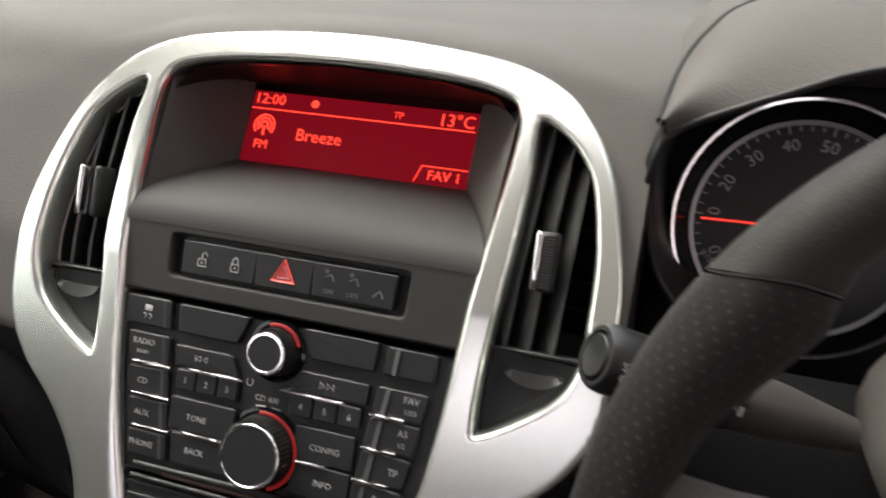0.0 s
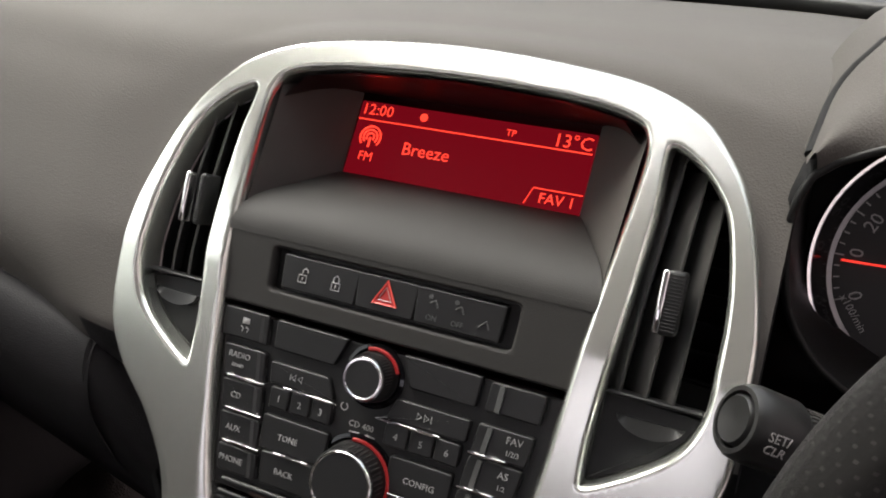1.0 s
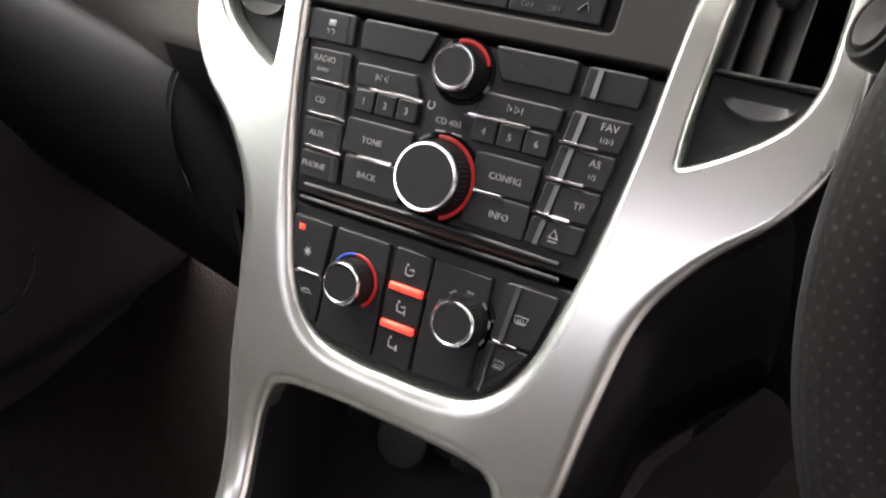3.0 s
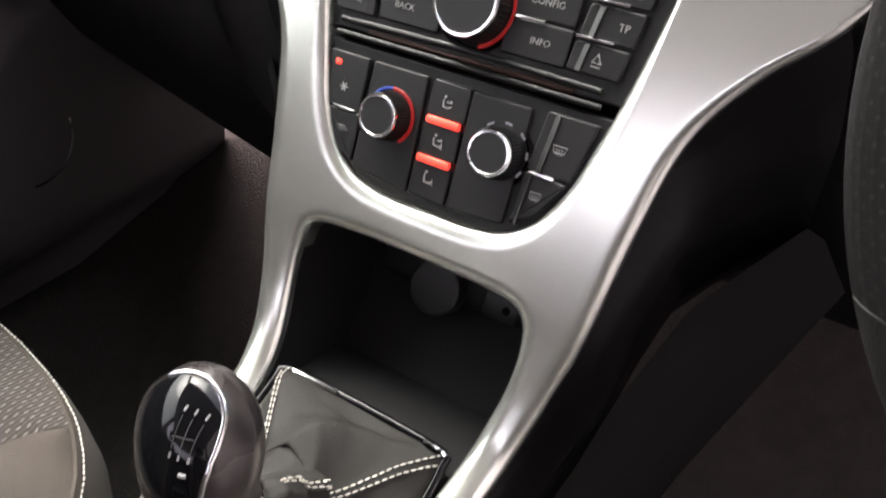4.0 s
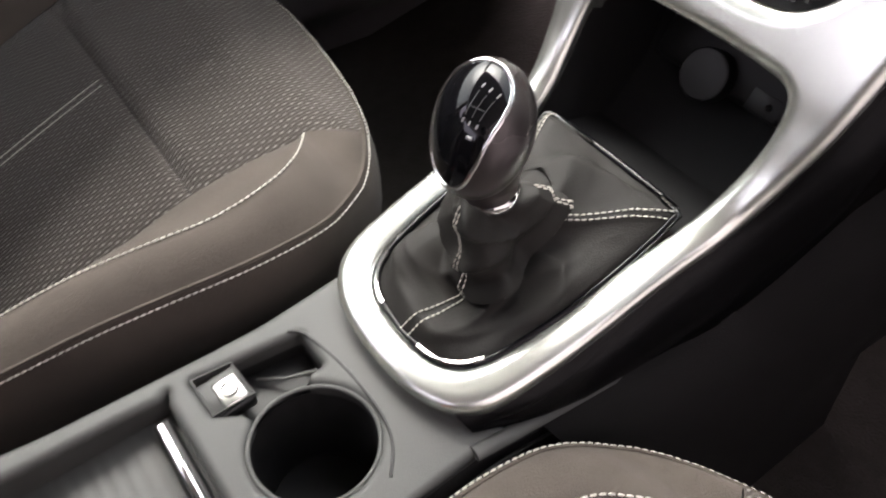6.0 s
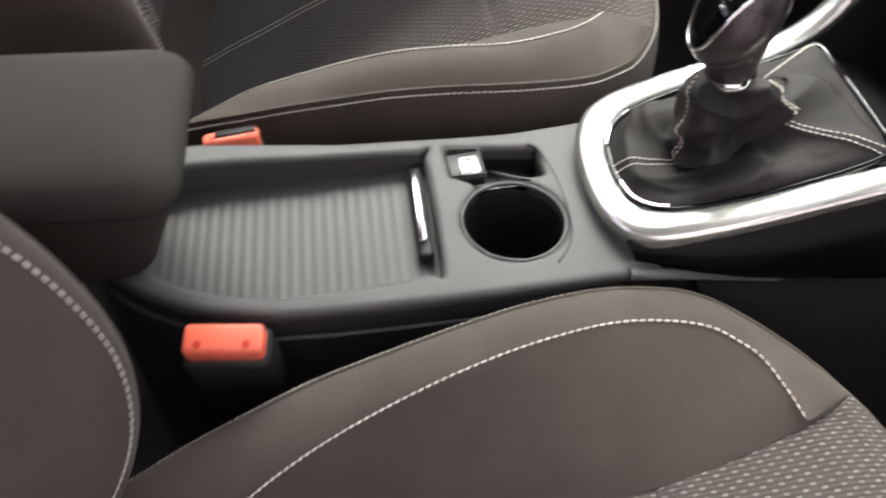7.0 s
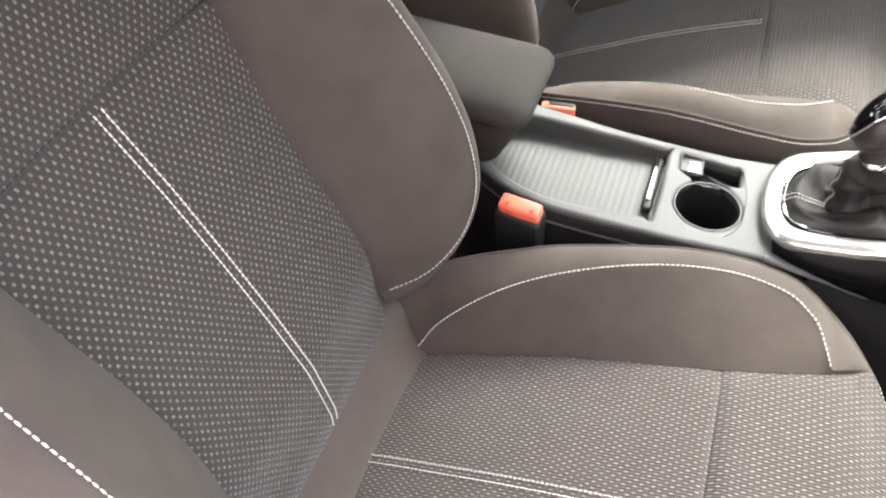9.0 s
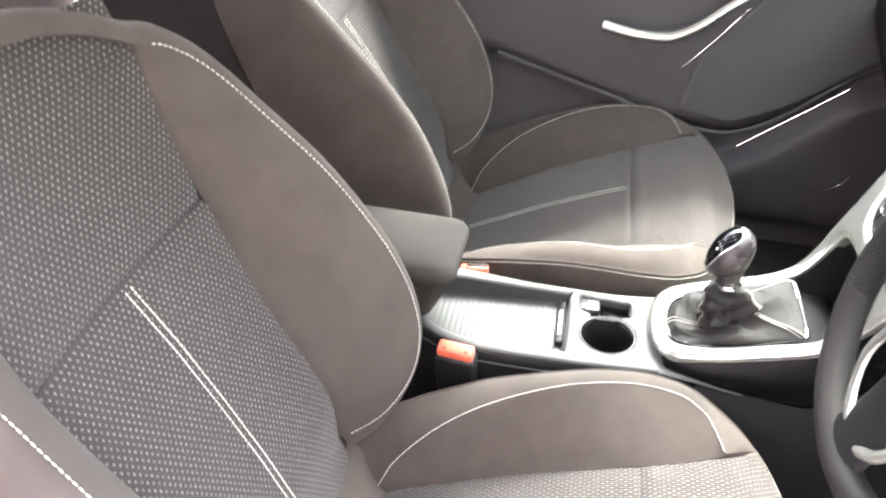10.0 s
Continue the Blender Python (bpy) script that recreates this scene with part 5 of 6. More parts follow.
for cx, start, marks in ((-0.105, 203, ("0", "10", "20", "30", "40", "50", "60")), (0.105, 196, ())):
    d = part("dial", lathe([(0.0660, -0.004), (0.0660, -0.0034), (0.0004, -0.0034)], 48), M_DIAL, cluster, "black dial face", GM @ pose(cx, 0, 0))
    part("dial_ring", lathe([(0.0655, -0.002), (0.0680, 0.002), (0.0745, 0.012)], 56, False), M_GLOSS, d, "gloss black dial slope")
    part("tick_ring", lathe([(0.0628, -0.0032), (0.0630, -0.0026), (0.0656, -0.0016), (0.0658, -0.0022)], 56, False), M_DIALRIM, d, "pale ring round the dial face")
    part("chrome_ring", lathe([(0.0742, 0.0115), (0.0748, 0.0132), (0.0764, 0.0136), (0.0776, 0.0120), (0.0780, 0.004), (0.0780, -0.006)], 64, False), M_CHROME, d, "chrome dial ring")
    for i in range(29):
        a = radians(start - i * 6.1)
        long = 0.0055 if i % 4 == 0 else 0.0030
        part("tick", rbox(long, 0.0008, 0.0003, 0, 1), M_PRINT, d, "", pose(0.0605 * math.cos(a), 0.0605 * math.sin(a), -0.0031, 0, 0, math.degrees(a)))
    for i, t in enumerate(marks):
        a = radians(start - i * 24.4)
        lettering(t, 0.0105, M_PRINT, d, pose(0.0515 * math.cos(a), 0.0505 * math.sin(a), -0.0031, 0, 0, math.degrees(a) - 90), 0.0001)
    if marks:
        lettering("x100/min", 0.0062, M_PRINT, d, pose(-0.047, -0.030, -0.0031, 0, 0, -52), 0.0001)
    part("needle", rbox(0.056, 0.0012, 0.0010, 0.0003, 1), M_REDLAMP, d, "red needle", pose(0.031 * math.cos(radians(181.5 if marks else 203)), 0.031 * math.sin(radians(181.5 if marks else 203)), 0.000, 0, 0, 181.5 if marks else 203))
    part("needle_hub", lathe([(0.011, -0.003), (0.011, 0.004), (0.009, 0.006), (0.0004, 0.006)], 24), M_BLACK, d)

# ---- steering wheel and stalks ----
wheel = thing("steering_wheel", "black leather steering wheel with perforated grips and silver trim", "steering wheel")
WM = Matrix(((1, 0, 0, 0.3751), (0, math.sin(0.34), -math.cos(0.34), 0.2628), (0, math.cos(0.34), math.sin(0.34), 0.7463), (0, 0, 0, 1)))
WR = 0.1765
M_STALK = mat("stalk_plastic", (0.040, 0.035, 0.032), 0.5, grain=0.15, grain_size=0.0007)
M_PERF = weave("perforated_leather", (0.012, 0.0115, 0.011), (0.045, 0.043, 0.041), 0.0050, 0.0034, 0.0012, 0.0011, 0.9, 0.0, 0.45)
M_WHEELPAD = mat("wheel_pad_plastic", (0.050, 0.045, 0.042), 0.5, grain=0.3, grain_size=0.0011)
M_PERF.node_tree.nodes["Principled BSDF"].inputs["Sheen Weight"].default_value = 0.0


def rim_point(a, q, thick=0.0145):
    """A point of the rim: a round the wheel, q round the leather; the seams run level across it."""
    deg = math.degrees(a) % 360
    lean = sum(w * math.exp(-((deg - c) / 9) ** 2) for c, w in ((143, 1), (37, -1), (212, -1), (328, 1)))
    a2 = a + radians(3.6) * lean * math.cos(q)
    rest = 0.66 * sum(math.exp(-(d / (10 if d > 0 else 4.5)) ** 2) for d in (deg - 147, 33 - deg)) * max(-math.cos(q), 0)
    c = Vector((math.cos(a2), math.sin(a2), 0))
    return c * (WR + thick * math.cos(q) * (1 + rest)) + Vector((0, 0, thick * 1.08 * math.sin(q)))


def rim_piece(name, a0, a1, material, label):
    rows, uvs = [], []
    qs = np.linspace(-0.5 * math.pi, 1.5 * math.pi, 25)
    for a in np.linspace(radians(a0), radians(a1), max(int(abs(a1 - a0) / 3), 4)):
        rows.append([rim_point(a, q) for q in qs])
        uvs.append([(q * 0.0145, a * WR) for q in qs])
    return part(name, loft(rows, uv=uvs), material, wheel, label, WM)


rim_piece("rim_top", 37.3, 142.7, M_LEATHER, "smooth black leather rim")
rim_piece("rim_grip", 143.3, 212, M_PERF, "perforated leather grip")
rim_piece("rim_grip", -32, 36.7, M_PERF, "perforated leather grip")
rim_piece("rim_bottom", 212.4, 327.6, M_LEATHER, "smooth black leather rim")
for a in (37, 143, 212.2, 327.8):
    part("rim_seam", tube([rim_point(radians(a), q, 0.0143) for q in np.linspace(0, 2 * math.pi, 20, endpoint=False)], 0.0006, 5, True), M_BLACK, wheel, "", WM)
part("hub", lathe([(0.072, -0.03), (0.075, -0.005), (0.070, 0.014), (0.055, 0.024), (0.02, 0.028), (0.0004, 0.0285)], 40), M_BLACK, wheel, "black airbag hub", WM @ pose(0, -0.012, 0))
for sgn in (-1, 1):
    rows = []
    for k in np.linspace(0, 1, 8):
        x = sgn * (0.060 + 0.112 * k)
        hh = 0.058 - 0.010 * k - 0.012 * math.sin(math.pi * k)
        rows.append([(x, 0.004 - 0.008 * k + hh * math.cos(q), 0.004 + 0.011 * math.sin(q)) for q in np.linspace(0, 2 * math.pi, 16, endpoint=False)])
    part("spoke", loft(rows, True, False, True), M_WHEELPAD, wheel, "grey-brown plastic spoke", WM)
loop = spline([(-0.040, -0.045, 0.022), (-0.053, -0.093, 0.016), (-0.042, -0.127, 0.010), (-0.014, -0.150, 0.006), (0.014, -0.150, 0.006), (0.042, -0.127, 0.010), (0.053, -0.093, 0.016), (0.040, -0.045, 0.022)], 6)
part("spoke_trim", tube(loop, 0.0062, 10, False, 0.6), M_SILVER, wheel, "silver lower spoke trim", WM)
rows = []
for k in np.linspace(0, 1, 6):
    rows.append([(0.038 * math.cos(q) * (1 - 0.2 * math.sin(3.14 * k)), -0.06 - 0.12 * k, 0.002 + 0.009 * math.sin(q)) for q in np.linspace(0, 2 * math.pi, 14, endpoint=False)])
part("lower_spoke", loft(rows, True, False, True), M_BLACK, wheel, "black lower spoke", WM)

stalk = thing("indicator_stalk", "black indicator stalk with a round end button", "control stalk")
P0, P1 = Vector((0.183, 0.352, 0.775)), Vector((0.2975, 0.410, 0.7232))
SM = look(P0, P1)
L = (P1 - P0).length
part("end_button", lathe([(0.0100, -0.002), (0.0098, 0.0010), (0.0090, 0.0020), (0.0065, 0.0014), (0.0004, 0.0008)], 36), M_KEY, stalk, "round end button", SM)
part("barrel", lathe([(0.0104, -0.002), (0.0112, 0.0014), (0.0130, 0.0012), (0.0144, -0.001), (0.0150, -0.005), (0.0147, -0.020), (0.0132, -0.0225)], 40, False), M_KEY, stalk, "black end barrel", SM)
part("knurled_ring", lathe([(0.0122, -0.022), (0.0126, -0.023), (0.0126, -0.034), (0.0118, -0.036)], 40, False), M_KEY, stalk, "ridged ring", SM)
for k in range(40):
    a = 2 * math.pi * k / 40
    part("ridge", rbox(0.0010, 0.0009, 0.010, 0, 1), M_SLAT, stalk, "", SM @ pose(0.0127 * math.cos(a), 0.0127 * math.sin(a), -0.0285, 0, 0, math.degrees(a)))
part("stem", lathe([(0.0116, -0.035), (0.0122, -0.040), (0.0136, -0.052), (0.0140, -0.080), (0.0132, -0.096), (0.0110, -0.115), (0.0085, -L)], 28, False), M_STALK, stalk, "grey-brown plastic stem", SM)
part("stem_sleeve", lathe([(0.0138, -0.044), (0.0148, -0.046), (0.0150, -0.066), (0.0142, -0.069)], 28, False), M_KEY, stalk, "black sleeve with white markings", SM)
along_v = (P1 - P0).normalized()
face = Vector((0.0, -0.86, 0.30))
nrm = (face - along_v * face.dot(along_v)).normalized()
upv = nrm.cross(along_v)
for k, t in enumerate(("SET/", "CLR")):
    tilt = (0.0024 - 0.0048 * k) / 0.0148
    n2 = (nrm * math.cos(tilt) + upv * math.sin(tilt)).normalized()
    mm = Matrix((along_v, n2.cross(along_v), n2)).transposed().to_4x4()
    mm.translation = P0 + along_v * 0.0085 + n2 * 0.01495
    lettering(t, 0.0051, M_PRINT, stalk, mm, 0.0002)
for k in range(5):
    mm = Matrix((along_v, nrm.cross(along_v), nrm)).transposed().to_4x4()
    mm.translation = P0 + along_v * (0.0485 + 0.0040 * k) + nrm * 0.0152 + nrm.cross(along_v) * (0.0012 if k % 2 else -0.0008)
    part("marking", rbox(0.0026, 0.0042, 0.0004, 0, 1), M_PRINT, stalk, "", mm)
wiper = thing("wiper_stalk", "black wiper stalk behind the steering wheel", "control stalk")
part("stem", tube([(0.40, 0.372, 0.735), (0.50, 0.365, 0.745), (0.575, 0.350, 0.765)], [0.011, 0.010, 0.013], 16), M_BLACK, wiper)
pedal = thing("accelerator_pedal", "dark ribbed accelerator pedal in the footwell", "pedal")
part("pad", rbox(0.046, 0.012, 0.15, 0.006, 2), M_KEY, pedal, "", pose(0.163, 0.645, 0.312, -24, 0, 0))
part("arm", tube([(0.165, 0.66, 0.34), (0.17, 0.72, 0.44), (0.17, 0.76, 0.54)], 0.008, 8), M_BLACK, pedal)

# ---- seats ----
CUSHION = [  # y; middle: half width, edge height; thread arc: half width, height; piping: half width, height
    (-0.300, 0.150, 0.207, 0.152, 0.212, 0.200, 0.300), (-0.262, 0.150, 0.222, 0.151, 0.226, 0.214, 0.318), (-0.239, 0.151, 0.232, 0.163, 0.271, 0.222, 0.327),
    (-0.207, 0.1545, 0.246, 0.179, 0.307, 0.233, 0.339), (-0.169, 0.157, 0.261, 0.197, 0.336, 0.245, 0.350), (-0.126, 0.160, 0.279, 0.214, 0.358, 0.257, 0.362),
    (-0.079, 0.163, 0.297, 0.228, 0.376, 0.267, 0.371), (-0.030, 0.1655, 0.314, 0.240, 0.390, 0.277, 0.379), (0.020, 0.168, 0.330, 0.251, 0.396, 0.287, 0.383),
    (0.071, 0.171, 0.345, 0.258, 0.396, 0.2935, 0.382), (0.117, 0.178, 0.3555, 0.251, 0.395, 0.2915, 0.377), (0.141, 0.183, 0.360, 0.237, 0.390, 0.285, 0.372),
    (0.152, 0.186, 0.362, 0.226, 0.386, 0.279, 0.3695), (0.165, 0.189, 0.364, 0.205, 0.375, 0.270, 0.366), (0.172, 0.191, 0.3655, 0.193, 0.368, 0.265, 0.364),
    (0.183, 0.195, 0.3655, 0.197, 0.3675, 0.256, 0.361), (0.195, 0.2005, 0.364, 0.2025, 0.3655, 0.240, 0.360), (0.205, 0.206, 0.362, 0.2075, 0.362, 0.226, 0.358), (0.2125, 0.2115, 0.359, 0.2117, 0.359, 0.212, 0.357)]
CS = spline(CUSHION, 5)
NOSE = [(0.218, 0.200), (0.225, 0.180), (0.233, 0.151), (0.241, 0.108), (0.247, 0.058), (0.250, 0.012)]
BACK_T = math.atan(0.156 / 0.425)
BM_ = Matrix(((1, 0, 0, 0), (0, -math.sin(BACK_T), math.cos(BACK_T), -0.28), (0, math.cos(BACK_T), math.sin(BACK_T), 0.25), (0, 0, 0, 1)))
# the back's side bolster: along the back, half width, height over the back's plane
SEAM = spline([(0.149, 0.616, 0.024), (0.174, 0.602, 0.034), (0.201, 0.560, 0.050), (0.214, 0.484, 0.081), (0.222, 0.421, 0.106), (0.226, 0.355, 0.125), (0.231, 0.288, 0.136), (0.235, 0.222, 0.136), (0.231, 0.159, 0.124), (0.214, 0.108, 0.096), (0.185, 0.077, 0.053), (0.154, 0.073, 0.004)], 6)
FOLD = spline([(0.148, 0.615, 0.020), (0.147, 0.590, 0.016), (0.143, 0.530, 0.012), (0.143, 0.453, 0.010), (0.138, 0.376, 0.014), (0.133, 0.299, 0.022), (0.135, 0.223, 0.030), (0.143, 0.148, 0.027), (0.154, 0.074, 0.001)], 6)
TOP_EDGE = [(0.0, 0.672, 0.000), (0.060, 0.664, 0.006), (0.110, 0.643, 0.016), (0.149, 0.616, 0.024)]
BACK_S = [0.03, 0.066, 0.14, 0.216, 0.294, 0.371, 0.447, 0.53, 0.62, 0.72]
BACK_O = [0.002, 0.015, 0.025, 0.023, 0.017, 0.009, -0.004, -0.009, -0.004, -0.004]


def evenly(curve, n):
    """Evenly spaced points of a curve."""
    run = np.concatenate([[0], np.cumsum(np.linalg.norm(np.diff(curve, axis=0), axis=1))])
    t = np.linspace(0, run[-1], n)
    return np.stack([np.interp(t, run, curve[:, k]) for k in range(curve.shape[1])], 1)


def half_w(s):
    return float(np.interp(s, FOLD[::-1, 1], FOLD[::-1, 0]))


def back_pt(f, s):
    """A point of the back's middle: across from -1 to 1, and along."""
    mid = float(np.interp(s, BACK_S, BACK_O))
    side_o = float(np.interp(s, FOLD[::-1, 1], FOLD[::-1, 2])) if s < 0.62 else mid + 0.02
    return Vector((f * half_w(s), s, mid + (side_o - mid) * f * f))


def cushion_pt(y, t):
    """Across the cushion's bolster: t 0 at the middle, 1 at the thread arc, 2 at the piping."""
    bw, bz, xb, zb, xc, zc = (float(np.interp(y, CS[:, 0], CS[:, k])) for k in range(1, 7))
    if t <= 1:
        return Vector((bw + (xb - bw) * t, y, bz - 0.0028 + (zb - bz + 0.0028) * (1.25 * t - 0.25 * t * t)))
    q = t - 1
    return Vector((xb + (xc - xb) * q, y, zb + (zc - zb) * q + 0.0055 * math.sin(math.pi * q) * min(1, (xc - xb) / 0.03)))


def front_seat(name, label):
    seat = thing(name, label, "car seat", "front seats")
    # cushion middle with a cross seam, running out to the piping at the front
    stations = [(y, float(np.interp(y, CS[:, 0], CS[:, 1])), float(np.interp(y, CS[:, 0], CS[:, 2]))) for y in np.concatenate([np.linspace(-0.30, 0.06, 31), np.linspace(0.065, 0.2125, 30)])]
    stations += [(y, w, 0.359 - 0.16 * (y - 0.2125)) for y, w in NOSE]
    rows, uvs, run = [], [], 0
    for i, (y, bw, bz) in enumerate(stations):
        if i:
            run += math.hypot(y - stations[i - 1][0], bz - stations[i - 1][2])
        groove = 0.0060 * math.exp(-((y - 0.076) / 0.0042) ** 2) - 0.0022 * math.exp(-((y - 0.090) / 0.010) ** 2)
        crown = 0.008 * min(1, max(0.252 - y, 0) / 0.06) ** 0.6
        rows.append([(f * bw, y, bz + crown * (1 - f * f) - 0.0035 * abs(f) ** 12 * (y < 0.20) - groove * (1 - 0.8 * abs(f) ** 10)) for f in np.linspace(-1, 1, 27)])
        uvs.append([(f * bw, run) for f in np.linspace(-1, 1, 27)])
    part("cushion_middle", loft(rows, uv=uvs), M_CLOTH_C, seat, "dotted grey-brown cushion cloth")
    ts = [0, 0.04, 0.1, 0.2, 0.35, 0.5, 0.65, 0.8, 0.92, 1.0, 1.15, 1.3, 1.5, 1.7, 1.85, 2.0]
    ys = np.concatenate([np.linspace(-0.300, 0.10, 33), np.linspace(0.11, 0.2125, 26)])
    for sgn in (-1, 1):
        part("cushion_bolster", loft([[Vector((p.x * sgn, p.y, p.z)) for p in (cushion_pt(y, t) for t in ts)] for y in ys]), M_CLOTH, seat, "plain grey-brown bolster")
        # arc of thread over the bolster, from the back corner to the front
        path = [cushion_pt(y, 1.0) for y in np.concatenate([np.linspace(-0.262, 0.10, 60), np.linspace(0.105, 0.1725, 30)])]
        part("stitching", stitches([Vector((p.x * sgn, p.y, p.z + 0.0010)) for p in path], 0.0052, 0.0040, 0.0008), M_THREAD, seat, "light thread arc")
    # piping round the edge and the side below it
    half = [cushion_pt(y, 2.0) for y in np.linspace(-0.300, 0.2125, 44)] + [Vector((w, y, 0.358 - 0.16 * (y - 0.2125))) for y, w in NOSE]
    loop = [Vector((-p.x, p.y, p.z)) for p in half] + list(reversed(half))
    flat2 = np.array([(p.x, p.y) for p in loop])
    tan = np.gradient(flat2, axis=0)
    out2 = np.stack([-tan[:, 1], tan[:, 0]], 1)
    out2 /= np.linalg.norm(out2, axis=1)[:, None] + 1e-9
    rows = []
    for d, dz in ((0.0, 0.0), (0.0035, -0.004), (0.0060, -0.012), (0.0085, -0.030), (0.0085, -0.055), (0.003, -0.085), (-0.006, -0.12), (-0.02, -0.16), (-0.025, -0.20)):
        rows.append([(p.x + o[0] * d, p.y + o[1] * d, max(p.z + dz, 0.12 - 0.02 * (dz < -0.15))) for p, o in zip(loop, out2)])
    part("cushion_side", loft(rows), M_CLOTH, seat, "plain cloth side of the cushion")
    path = [p + Vector((o[0] * 0.0008, o[1] * 0.0008, -0.0004)) for p, o in zip(loop, out2)]
    part("piping", tube(path, 0.0017, 6), M_CLOTH, seat, "cushion piping")
    part("stitching", stitches([p + Vector((o[0] * 0.0045, o[1] * 0.0045, -0.0040)) for p, o in zip(loop, out2)], 0.0050, 0.0038, 0.0007), M_THREAD, seat, "light thread along the piping")
    for dx in (-0.0045, 0.0045):
        path = [(dx, y, np.interp(y, CS[:, 0], CS[:, 2]) + 0.0090) for y in np.linspace(-0.26, 0.072, 60)]
        part("stitching", stitches(path, 0.0048, 0.0040, 0.0007), M_THREAD, seat, "double thread line")
    part("cross_seam", tube([(f * 0.170, 0.076, 0.346 + 0.008 * (1 - f * f) - 0.0058 + 0.001 * abs(f) ** 10) for f in np.linspace(-1, 1, 25)], 0.0011, 5), M_BLACK, seat, "dark cross seam")
    # plain roll where cushion and back meet
    rows = []
    for f in np.linspace(-1, 1, 17):
        rows.append([(f * 0.178, y, z + 0.003 * (1 - f * f)) for y, z in spline([(-0.235, 0.222), (-0.258, 0.236), (-0.276, 0.254), (-0.292, 0.281), (-0.302, 0.305), (-0.318, 0.318), (-0.335, 0.30)], 4)])
    part("lower_roll", loft(rows), M_CLOTH, seat, "plain cloth roll between cushion and back")
    # back: lower and upper middle panels, arched at the small of the back
    for nm, s0, s1 in (("back_middle_lower", 0.030, 0.4525), ("back_middle_upper", 0.4530, 0.672)):
        rows, uvs = [], []
        for s in np.concatenate([np.linspace(s0, s0 + 0.014, 7), np.linspace(s0 + 0.022, s1 - 0.022, 38), np.linspace(s1 - 0.014, s1, 7)]):
            if nm == "back_middle_lower":
                drop = 0.005 * max(0, 1 - (s - s0) / 0.012) ** 2 + 0.005 * max(0, 1 - (s1 - s) / 0.014) ** 2.5
            else:
                drop = 0.0045 * math.exp(-(s - s0) / 0.022)
            row = [back_pt(f, s) + Vector((0.001 * f, 0, -drop - 0.003 * abs(f) ** 14)) for f in np.linspace(-1, 1, 27)]
            rows.append(row)
            uvs.append([(f * half_w(s), s) for f in np.linspace(-1, 1, 27)])
        part(nm, loft(rows, uv=uvs), M_CLOTH_B, seat, "dotted back cloth", BM_)
    for dx in (-0.0045, 0.0045):
        path = [back_pt(0, s) + Vector((dx, 0, 0.0008)) for s in np.linspace(0.045, 0.4505, 70)]
        part("stitching", stitches(path, 0.0052, 0.0043, 0.0009), M_THREAD, seat, "double thread line", BM_)
    part("panel_seam", tube([back_pt(f, 0.4527) + Vector((0, 0, -0.0052)) for f in np.linspace(-1, 1, 21)], 0.0010, 6), M_BLACK, seat, "dark seam across the back", BM_)
    n = 84
    crest, fold = (np.concatenate([evenly(spline(TOP_EDGE, 6), 22)[:-1] - (0, 0, dz), evenly(c, n)]) for c, dz in ((SEAM, 0.0), (FOLD, 0.003)))
    n += 21
    tan = np.gradient(crest[:, :2], axis=0)
    out2 = np.stack([-tan[:, 1], tan[:, 0]], 1)
    out2 /= np.linalg.norm(out2, axis=1)[:, None] + 1e-9
    if out2[n // 2][0] < 0:
        out2 = -out2
    for sgn in (-1, 1):
        rows = []
        for c, f, o in zip(crest, fold, out2):
            wide = np.linalg.norm(c - f)
            row = []
            for t in (0, 0.03, 0.08, 0.18, 0.32, 0.46, 0.6, 0.74, 0.87, 1.0):
                p = f + (c - f) * t
                row.append((p[0], p[1], p[2] + 0.085 * wide * math.sin(math.pi * t) - 0.004 * (t < 0.02)))
            for d, dz in ((0.007, 0.0012), (0.014, 0.0002), (0.020, -0.004), (0.0245, -0.011), (0.027, -0.021), (0.028, -0.032)):
                row.append((c[0] + o[0] * d, c[1] + o[1] * d, c[2] + dz))
            deep = min(c[2] - 0.032, 0.0)
            row.append((c[0] + o[0] * 0.028, c[1] + o[1] * 0.028, 0.5 * (c[2] - 0.03) + 0.5 * deep - 0.01))
            row.append((c[0] + o[0] * 0.026, c[1] + o[1] * 0.026, deep - 0.03))
            row.append((c[0] + o[0] * 0.010, c[1] + o[1] * 0.010, -0.092))
            row.append((c[0] - o[0] * 0.03, c[1] - o[1] * 0.03, -0.108))
            rows.append([Vector((x * sgn, y, z)) for x, y, z in row])
        part("back_bolster", loft(rows), M_CLOTH, seat, "plain grey-brown back bolster", BM_)
        part("stitching", stitches([(c[0] * sgn, c[1], c[2] + 0.0010) for c in evenly(SEAM, 200)[4:-2]], 0.0060, 0.0046, 0.0008), M_THREAD, seat, "light thread along the bolster", BM_)
        rear_line = [((c[0] + o[0] * 0.0248) * sgn, c[1] + o[1] * 0.0248, c[2] - 0.034) for c, o in zip(crest[24:-8], out2[24:-8])]
        part("stitching", stitches(rear_line, 0.0060, 0.0046, 0.0008), M_THREAD, seat, "light thread along the bolster's outer edge", BM_)
    # shell behind, head restraint
    rows = []
    for s, e in ((0.05, 0.200), (0.1, 0.235), (0.3, 0.240), (0.5, 0.222), (0.60, 0.185), (0.70, 0.150)):
        rows.append([(e * f, s, -0.100 - 0.02 * (1 - f * f)) for f in np.linspace(-1, 1, 9)])
    part("back_shell", loft(rows), M_CLOTH, seat, "plain cloth rear of the back", BM_)
    rows = []
